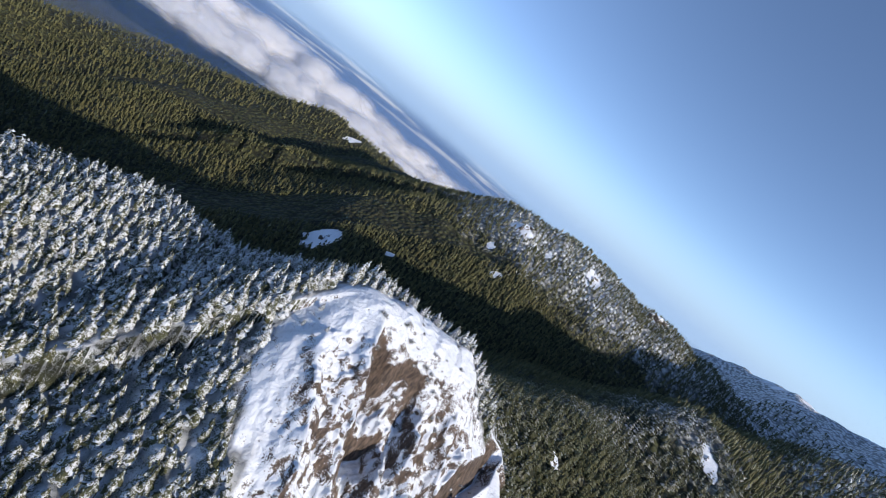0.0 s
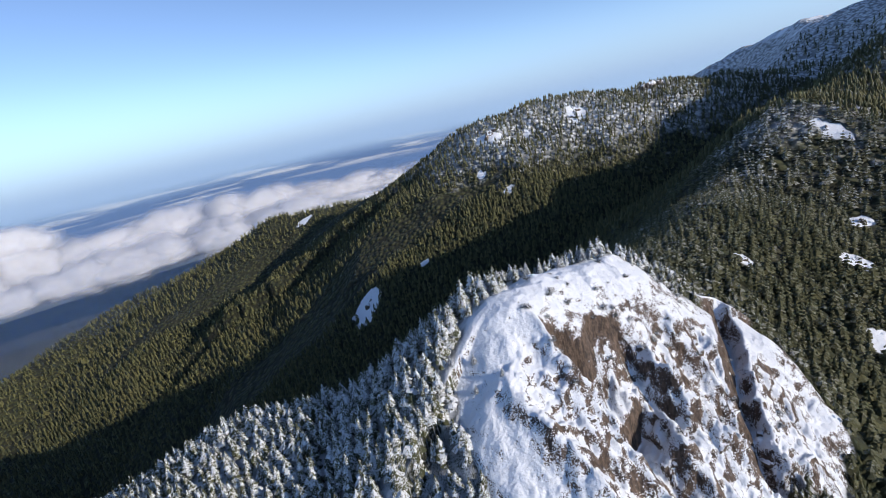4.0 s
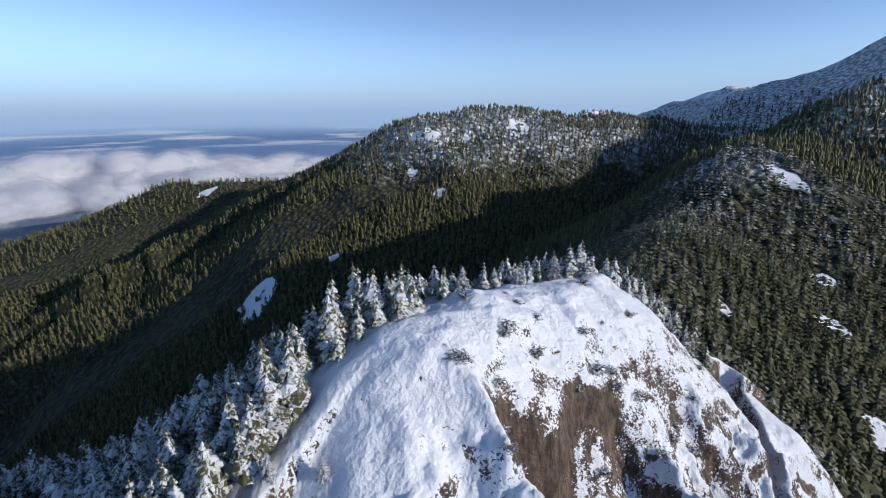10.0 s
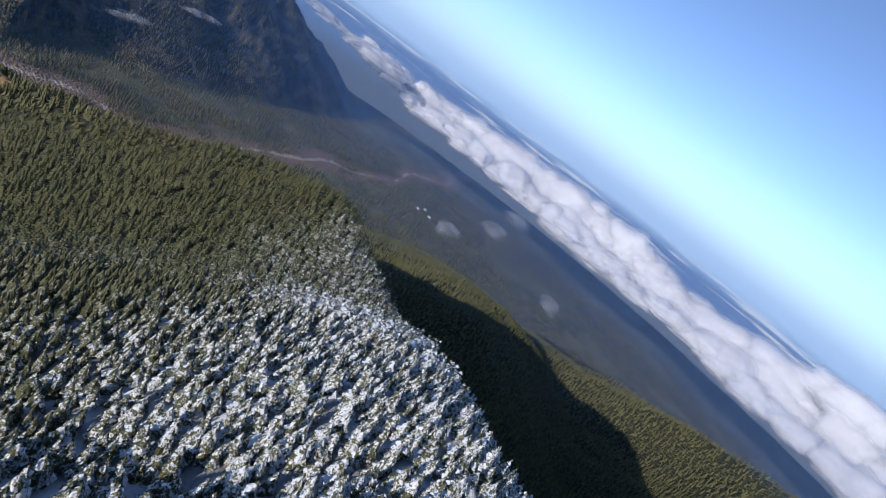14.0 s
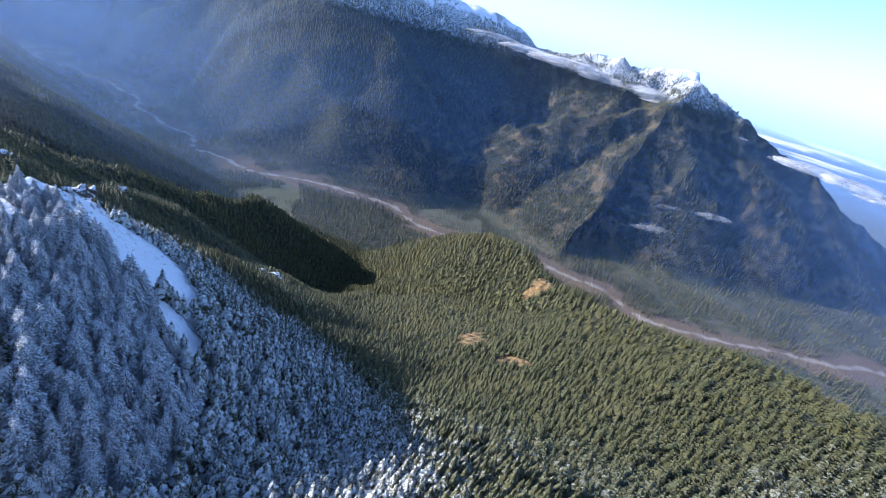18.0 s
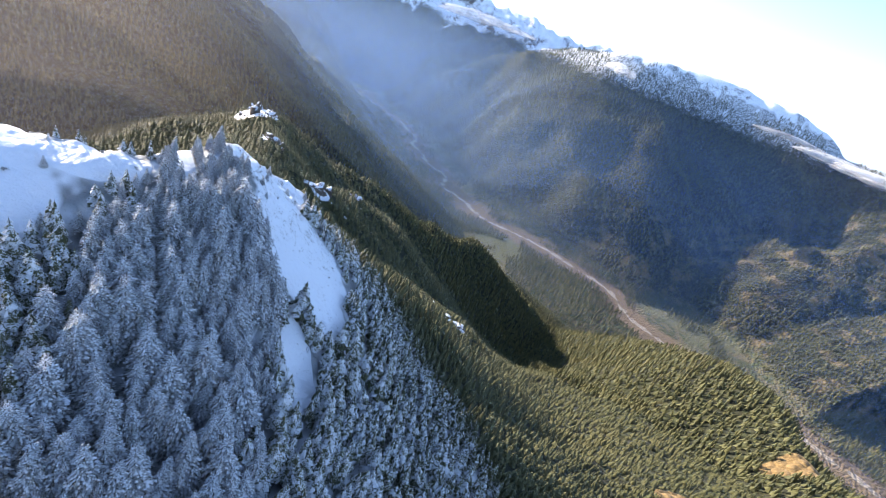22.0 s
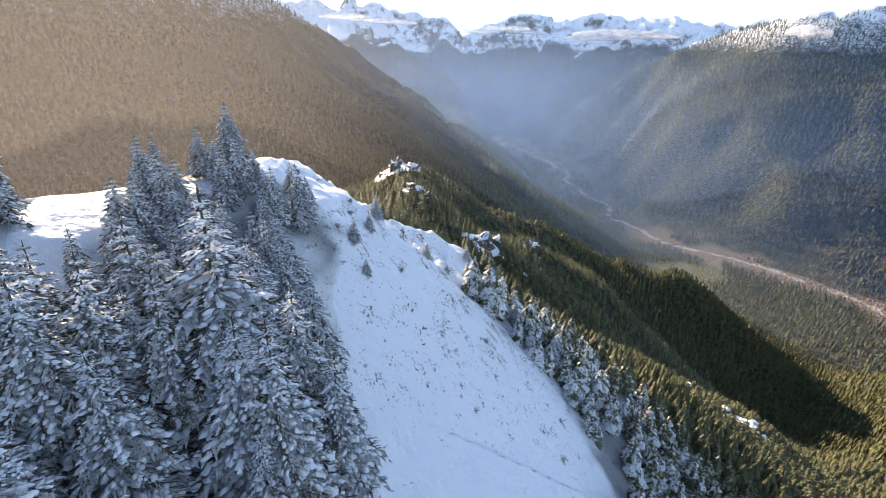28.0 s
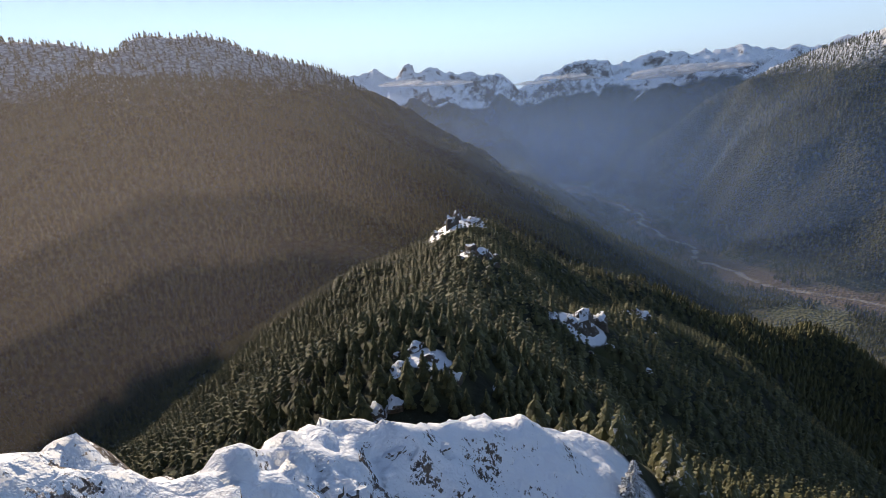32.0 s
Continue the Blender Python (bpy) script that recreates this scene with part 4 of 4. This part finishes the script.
for low, high, space, west in ((470, 800, 7.0, False), (800, 1300, 9.5, False), (1300, 2000, 13.0, True), (2000, 3500, 17.0, True), (1300, 2000, 19.0, False)):
    u, v = planted(space, (-high - 30, high - 30), (-high, high))
    d = from_line(u, v, FLIGHT)
    over_river = (u < -450) & (v < 1500)
    k = (d >= low) & (d < high) & (over_river == west if low > 1000 else d > 0) & (bare_at(u, v) < 0.5) & (meadow_mask(u, v) < 0.55) & (u < 1500) & ~((u > 100) & (v < -1750)) & ~((u > 700) & (v < -1500)) & ~((v > 1000) & (u > 900))
    k = k & ~((v < -850) & (u > -100) & (r.random(len(u)) < 0.75) & (low > 1000) & (ground_at(u, v) < 600))
    u, v, d = u[k], v[k], d[k]
    g = ground_at(u, v)
    k = (g < np.where(d > 1900, 780, 1300) + 140 * fractal(u, v, 90, 3)) & ~((u < -1700) & (v > -1700) & (fractal(u, v, 95, 4) > 0.16)) & (from_river(u, v) > 45 + 60 * fractal(u, v, 120, 3)) & ((g > -30) | (fractal(u, v, 160, 3) > -0.25))
    far_x.append(u[k]), far_y.append(v[k]), far_tall.append(r.uniform(0.75, 1.2, k.sum()) * np.clip(0.0045 * d[k] + 8.5, 11, 18))
far_x, far_y, far_tall = map(np.concatenate, (far_x, far_y, far_tall))
woods("far_forest", far_x, far_y, far_tall, FAR_KINDS, "far conifer forest covering the mountain sides", 22)


# ---- the firs nearest to the flight ----
def part(name, verts, faces, material, parent, label="", smooth=False):
    ob = mesh_object(name, verts, faces, material, smooth)
    ob.parent = parent
    if label:
        ob["label"] = label
    return ob


def tube(points, radii, sides):
    """A tapering tube through points."""
    points = np.array(points, float)
    k = np.arange(sides) * 2 * np.pi / sides
    rings = points[:, None] + np.array(radii)[:, None, None] * np.stack([np.cos(k), np.sin(k), 0 * k], -1)[None]
    idx = np.arange(len(points) * sides).reshape(len(points), sides)
    nxt = np.roll(idx, -1, axis=1)
    return rings.reshape(-1, 3), np.stack([idx[:-1], nxt[:-1], nxt[1:], idx[1:]], -1).reshape(-1, 4)


def fir(seed, snow_load, gaps=0.0):
    """A fir of height 1: a trunk, whorls of drooping boughs with side twigs, and pads of snow on the boughs."""
    r = np.random.default_rng(seed)
    green, gf, white, wf = [], [], [], []

    def add(store, faces, v, f):
        faces.extend(tuple(len(store) + i for i in face) for face in f)
        store.extend(v)

    whorls = 19
    for w in range(whorls):
        t = (w + 0.6) / whorls
        z0 = 0.97 - 0.87 * t**0.95
        span = (0.014 + 0.25 * t ** 0.85) * (1.0 if t < 0.85 else 0.85)
        boughs = 5 + int(3 * t)
        a0 = r.uniform(0, 6.28)
        for b in range(boughs):
            if r.random() < gaps:
                continue
            a = a0 + b * 2 * np.pi / boughs + r.normal(0, 0.18)
            length = span * r.uniform(0.7, 1.2)
            out, across = np.array([np.cos(a), np.sin(a), 0]), np.array([-np.sin(a), np.cos(a), 0])
            fall = length * r.uniform(0.35, 0.75) * min(1.0, 0.25 + 2.2 * t)
            def spine(s):
                return out * length * s + np.array([0, 0, z0 + 0.012 * (1 - t) + 0.12 * length * s - fall * s * s])
            wide = length * r.uniform(0.2, 0.28)
            # bough: a low roof of needles, ridge in the middle, toothed edges
            s_at = [0.05, 0.35, 0.6, 0.82, 1.0]
            v, f = [], []
            for k, s in enumerate(s_at):
                c, e = spine(s), wide * (0.35, 1.0, 0.8, 0.6, 0.06)[k] * r.uniform(0.75, 1.2)
                v += [c + [0, 0, 0.006], c + across * e - out * 0.1 * e - [0, 0, 0.4 * e + r.uniform(0, 0.012)], c - across * e - out * 0.1 * e - [0, 0, 0.4 * e + r.uniform(0, 0.012)], c - [0, 0, 0.012]]
            for k in range(4):
                i, j = 4 * k, 4 * k + 4
                f += [(i, i + 1, j + 1), (i, j + 1, j), (i, j + 2, i + 2), (i, j, j + 2), (i + 3, j + 1, i + 1), (i + 3, i + 2, j + 2)]
            add(green, gf, v, f)
            for side in (1, -1):
                for s in (0.22, 0.36, 0.5, 0.62, 0.74, 0.86, 0.95):
                    c = spine(s) + across * side * wide * 0.3
                    tip = c + across * side * wide * r.uniform(0.7, 1.5) * (1.15 - 0.5 * s) + out * length * r.uniform(0.08, 0.22) - [0, 0, wide * r.uniform(0.3, 1.0)]
                    h = 0.009 + 0.09 * wide
                    add(green, gf, [c + out * h, c - out * h, tip, c - [0, 0, h]], [(0, 1, 2), (1, 3, 2), (3, 0, 2)])
            for s in np.linspace(0.14, 1.0, 14):
                if r.random() > snow_load:
                    continue
                e = wide * r.uniform(0.2, 0.47) * (1.1 - 0.3 * s)
                side = r.normal(0, 0.75)
                c = spine(s) + across * side * wide + [0, 0, 0.006 - 0.34 * abs(side) * wide]
                k = np.arange(5) * 2 * np.pi / 5 + r.uniform(0, 1)
                edge = [c + (out * np.cos(q) * r.uniform(1.0, 1.9) + across * np.sin(q) * r.uniform(0.7, 1.3)) * e - [0, 0, 0.4 * e * abs(np.sin(q)) + 0.3 * e * np.cos(q)] for q in k]
                v = [c + [0, 0, r.uniform(0.3, 0.7) * e], *edge]
                add(white, wf, v, [(0, 1 + q, 1 + (q + 1) % 5) for q in range(5)])
    lead = np.array([[0, 0, 1.0], [0.007, 0, 0.93], [-0.005, 0.006, 0.93], [-0.005, -0.006, 0.93]])
    add(green, gf, list(lead), [(0, 1, 2), (0, 2, 3), (0, 3, 1)])
    return np.array(green), np.array(gf), np.array(white), np.array(wf)


def make_fir(seed, load, label, name="fir_tree", gaps=0.0):
    root = new(name)
    root.empty_display_size = 0.1
    g, gf, w, wf = fir(seed, load, gaps)
    tv, tf = tube([(0, 0, -0.06), (0, 0, 0.3), (0.004, 0, 0.65), (0, 0, 1.0)], (0.016, 0.012, 0.007, 0.002), 7)
    part("trunk", tv, tf, MAT_BARK, root)
    part("crown", g, gf, MAT_NEEDLES, root)
    part("snow_load", w, wf, MAT_SNOW, root, "clumps of white snow on the boughs")["kind"] = "stuff"
    return tagged(root, label, "tree", "firs on the slope of the peak")


SAMPLES = [make_fir(5, 0.98, "tall dark fir heavily loaded with snow"), make_fir(6, 0.95, "tall dark fir heavily loaded with snow"),
           make_fir(7, 0.85, "dark fir dusted with snow on its boughs", gaps=0.08), make_fir(8, 1.0, "tall dark fir heavily loaded with snow", gaps=0.05)]
FIRST_Z = ground_at(FIRST_X, FIRST_Y)
for k, (tx, ty, tz, size) in enumerate(zip(FIRST_X, FIRST_Y, FIRST_Z, FIRST_TALL)):
    sample = SAMPLES[k % 4]
    where = pose(tx, ty, tz, r.normal(0, 1.5), r.normal(0, 1.5), r.uniform(0, 360)) @ Matrix.Diagonal((size * r.uniform(0.95, 1.2),) * 2 + (size, 1))
    if k < 4:
        sample.matrix_basis = where
    else:
        copy = copy_thing(sample, where)
        copy.scale = where.to_scale()


# ---- rocks, bushes and young firs on the open snow ----
def rock_mesh(seed, squash=1.0):
    """A crag: a ball cut by random planes into facets and roughened."""
    r = np.random.default_rng(seed)
    v, f = ball(3)
    out = np.full(len(v), 1.0)
    for _ in range(26):
        n = r.normal(0, 1, 3)
        n /= np.linalg.norm(n)
        cut = r.uniform(0.42, 0.8)
        along = v @ n
        out = np.minimum(out, np.where(along > 1e-3, cut / np.maximum(along, 1e-3), 9))
    v = v * (out * (1 + 0.22 * lumpy(v, 0.3, seed, 4)))[:, None]
    v[:, 2] *= squash
    me = bpy.data.meshes.new("rock_outcrop")
    me.from_pydata(v.tolist(), [], f.tolist())
    me.materials.append(MAT_ROCK)
    return me


ROCKS = [rock_mesh(60 + i, 0.8 + 0.15 * i) for i in range(6)]


def rock(x, y, sink, sx, sy, sz, seed, label, group):
    r = np.random.default_rng(seed)
    ob = new("rock_outcrop", ROCKS[seed % 6])
    z = float(ground_at(np.array([x]), np.array([y]))[0])
    ob.matrix_world = pose(x, y, z - sink * sz, r.normal(0, 8), r.normal(0, 8), r.uniform(0, 360)) @ Matrix.Diagonal((sx, sy, sz, 1))
    return tagged(ob, label, "rock", group)


rr = np.random.default_rng(77)
for k in range(46):
    x, y = rr.uniform(50, 132), rr.uniform(84, 124)
    s = rr.uniform(0.6, 2.2)
    rock(x, y, 0.5, s * 1.5, s * 1.1, s * rr.uniform(1.0, 1.7), 200 + k, "dark brown crag standing out of the steep snow face", "crags of the sunny face")
for k in range(90):
    s, along = rr.uniform(0.3, 1.0) ** 2 * 2.0 + 0.25, rr.random()
    if k % 2:
        x, y = np.interp(along, (0, 0.5, 1), (-18, -33, -38)) + rr.normal(0, 2.0), np.interp(along, (0, 0.5, 1), (-95, -122, -140)) + rr.normal(0, 2.0)
    else:
        x, y = np.interp(along, (0, 0.5, 1), (-40, -46, -52)) + rr.normal(0, 2.0), np.interp(along, (0, 0.5, 1), (-140, -158, -174)) + rr.normal(0, 2.0)
    rock(x, y, 0.3, s * 1.3, s, s * 0.8, 400 + k, "dark broken rock capped with snow on the crest", "broken rocks of the crest")
for k in range(110):
    s = rr.uniform(0.2, 0.6) if k % 3 else rr.uniform(0.4, 0.9)
    x, y = (rr.uniform(-88, -48), rr.uniform(-165, -100)) if k % 2 else (rr.normal(-61, 3.5), rr.normal(-124, 4.5))
    if from_line(np.array([x]), np.array([y]), [(-50, -110), (-62, -150)])[0] < 30:
        rock(x, y, 0.5, s * 1.4, s, s * 0.6, 500 + k, "small dark rock poking through the snow slope", "rocks on the snow slope")
for k, (x, y, s) in enumerate(((-5, -478, 13), (3, -486, 10), (-16, -468, 9), (-2, -460, 8), (-30, -352, 7), (-36, -345, 6), (-26, -344, 4), (-36, -221, 3.6), (-31, -215, 3), (-42, -217, 3), (-79, -320, 10), (-86, -326, 7), (-72, -316, 7), (-118, -400, 6), (-124, -404, 4.5), (-205, -232, 5), (-214, -240, 5), (-190, -262, 4),
                               (615, 868, 14), (602, 860, 10), (626, 876, 9), (433, 908, 12), (422, 900, 9), (446, 914, 9), (640, 925, 11), (700, 915, 12), (790, 892, 14), (835, 886, 20), (862, 884, 15), (815, 889, 13), (439, 283, 6), (435, 296, 5), (220, 189, 3.5), (291, 174, 4), (353, 206, 4), (84, 753, 9), (95, 760, 8))):
    rock(x, y, 0.25, s * 1.1, s * 0.9, s * (1.25 if y > -400 else 1.9), 600 + k, "bare rocky knob with snow among the trees", "rocky knobs")


for k in range(48):
    kx, ky, spread = ((-5, -476, 10), (-32, -350, 7), (-36, -216, 8), (-79, -320, 9), (-118, -400, 6), (-205, -236, 8))[k % 6]
    x, y, s = kx + rr.normal(0, spread), ky + rr.normal(0, spread), rr.uniform(1.5, 3.8)
    rock(x, y, 0.1, s * 1.3, s, s * rr.uniform(0.8, 1.4), 700 + k, "broken rock with patches of snow among the trees", "rocky knobs")


def make_bush(seed):
    """A low leafless bush: twigs that spread from one root, with snow caught in them."""
    r = np.random.default_rng(seed)
    root = new("bush")
    root.empty_display_size = 0.1
    tv, tf, sv, sf = [], [], [], []
    for k in range(46):
        a, lean = r.uniform(0, 6.28), r.uniform(0.15, 1.2)
        tip = np.array([np.cos(a) * np.sin(lean), np.sin(a) * np.sin(lean), np.cos(lean)]) * r.uniform(0.5, 1.1)
        mid, w = tip * 0.5 + [0, 0, 0.08], np.array([-np.sin(a), np.cos(a), 0]) * 0.03
        i = len(tv)
        tv += [-w, w, mid - w, mid + w, tip, mid + [0, 0, 0.05]]
        tf += [(i, i + 1, i + 3), (i, i + 3, i + 2), (i + 2, i + 3, i + 4), (i + 2, i + 4, i + 5), (i + 3, i + 5, i + 4)]
        for _ in range(3):
            p, q = tip * r.uniform(0.5, 1.0), r.normal(0, 0.16, 3)
            i = len(tv)
            tv += [p, p + q, p + q * 0.5 + r.normal(0, 0.06, 3), p + [0, 0, 0.03]]
            tf += [(i, i + 1, i + 2), (i, i + 2, i + 3), (i + 3, i + 2, i + 1)]
        if k % 2:
            i, e = len(sv), r.uniform(0.05, 0.13)
            p = tip * r.uniform(0.6, 0.95)
            sv += [p + [0, 0, e * 0.7], p + [e, 0, 0], p + [0, e, 0], p - [e, 0, 0], p - [0, e, 0]]
            sf += [(i, i + 1, i + 2), (i, i + 2, i + 3), (i, i + 3, i + 4), (i, i + 4, i + 1)]
    part("twig_tangle", np.array(tv), np.array(tf), MAT_NEEDLES, root)
    part("snow_load", np.array(sv), np.array(sf), MAT_SNOW, root, "bits of white snow caught in the twigs")["kind"] = "stuff"
    return tagged(root, "low dark bush with snow in its twigs", "bush", "bushes on the open snow")


BUSHES = [make_bush(81), make_bush(82)]
spots = [(x, y, rr.uniform(0.6, 2.6)) for x, y in zip(rr.uniform(50, 130, 75), rr.uniform(92, 150, 75))]
spots += [(x, y, rr.uniform(0.5, 1.3)) for x, y in zip(rr.uniform(-85, -44, 34), rr.uniform(-165, -104, 34))]
spots += [(x, y, rr.uniform(0.6, 1.4)) for x, y in zip(rr.uniform(-30, 40, 14), rr.uniform(-92, -66, 14))]
for k, (x, y, s) in enumerate(spots):
    z = float(ground_at(np.array([x]), np.array([y]))[0])
    where = pose(x, y, z - 0.05, 0, 0, rr.uniform(0, 360)) @ Matrix.Diagonal((s, s, s * 0.75, 1))
    if k < 2:
        BUSHES[k].matrix_basis = where
    else:
        copy = copy_thing(BUSHES[k % 2], where)
        copy.scale = where.to_scale()

YOUNG = make_fir(9, 0.8, "young fir standing alone on the open snow", "young_fir", 0.1)
tagged(YOUNG, group="young firs on the open snow")
for k, (x, y, s) in enumerate(((-49.9, -128.8, 4.6), (-49.9, -123.3, 3.2), (-49.0, -116.6, 4.0), (-57.9, -135.9, 4.4), (-66, -146, 5.0), (-70, -150, 6.0), (-74, -156, 5.5), (-51.6, -112.5, 2.6), (-61.8, -139.7, 2.4), (-57.9, -141, 2.6),
                               (-76, -140, 5.5), (-80, -146, 7), (-84, -135, 7), (-72, -166, 6), (-66, -172, 5), (-12.5, -61.1, 6), (-6, -57, 5), (0, -72, 3.5), (24, -66, 5), (36, 128, 3.5), (30, 131, 4), (33, 122, 3), (40, 118, 2.6), (56, 150, 6), (70, 152, 6), (84, 153, 5), (95, 154, 6))):
    z = float(ground_at(np.array([x]), np.array([y]))[0])
    where = pose(x, y, z, 0, 0, rr.uniform(0, 360)) @ Matrix.Diagonal((s * 1.25, s * 1.25, s, 1))
    if k == 0:
        YOUNG.matrix_basis = where
    else:
        copy = copy_thing(YOUNG, where)
        copy.scale = where.to_scale()


# ---- small houses far off in the valley plain ----
def plain_material(name, colour, rough):
    n = Nodes(name)
    fine = n.noise(0.8, 4.0, 0.6)
    return n.base(n.mix(fine, tuple(0.85 * c for c in colour), colour), rough)


MAT_WALL, MAT_ROOF, MAT_PANE = plain_material("white_house_wall", (0.8, 0.79, 0.76), 0.8), plain_material("grey_sheet_roof", (0.5, 0.5, 0.5), 0.5), plain_material("dark_window", (0.04, 0.05, 0.06), 0.15)


def house(x, y, long, wide, tall, turn):
    """A far farmhouse: walls, a gabled roof with eaves, a door and windows."""
    root = new("farm_house")
    root.matrix_basis = pose(x, y, float(ground_at(np.array([x]), np.array([y]))[0]) - 0.3, 0, 0, turn)
    a, b, e, top = long / 2, wide / 2, 0.6, tall + wide * 0.45
    v = [(sx * a, sy * b, z) for z in (0, tall) for sx, sy in ((-1, -1), (1, -1), (1, 1), (-1, 1))] + [(-a, 0, top), (a, 0, top)]
    me = bpy.data.meshes.new("wall")
    me.from_pydata(v, [], [(0, 1, 5, 4), (1, 2, 6, 9, 5), (2, 3, 7, 6), (3, 0, 4, 8, 7)])
    me.materials.append(MAT_WALL)
    new("wall", me).parent = root
    low = tall - e * 0.9
    for side in (-1, 1):
        rv = [(sx * (a + e), s * (b + e) * side, z + up) for up in (0, 0.25) for sx, s, z in ((-1, 1, low), (1, 1, low), (1, 0, top), (-1, 0, top))]
        part("roof", rv, [(0, 1, 2, 3), (4, 5, 6, 7), (0, 1, 5, 4), (1, 2, 6, 5), (3, 0, 4, 7)], MAT_ROOF, root)
    for k in range(3):
        cx, w = -a + long * (k + 0.5) / 3, 0.7
        for side in (-1, 1):
            y0, y1 = side * (b + 0.01), side * (b + 0.08)
            pv = [(cx + s * w, yy, z) for yy in (y0, y1) for s, z in ((-1, 1.0), (1, 1.0), (1, 2.5), (-1, 2.5))]
            part("window", pv, [(0, 1, 2, 3), (4, 5, 6, 7), (0, 1, 5, 4), (2, 3, 7, 6), (1, 2, 6, 5), (3, 0, 4, 7)], MAT_PANE, root)
    return tagged(root, "small white farmhouse standing in the valley plain", "house", "farmhouses in the plain")


for hx, hy, turn in ((-2598, 960, 20), (-2648, 1020, 75), (-2560, 1040, 40)):
    house(hx, hy, 17, 10, 5.5, turn)
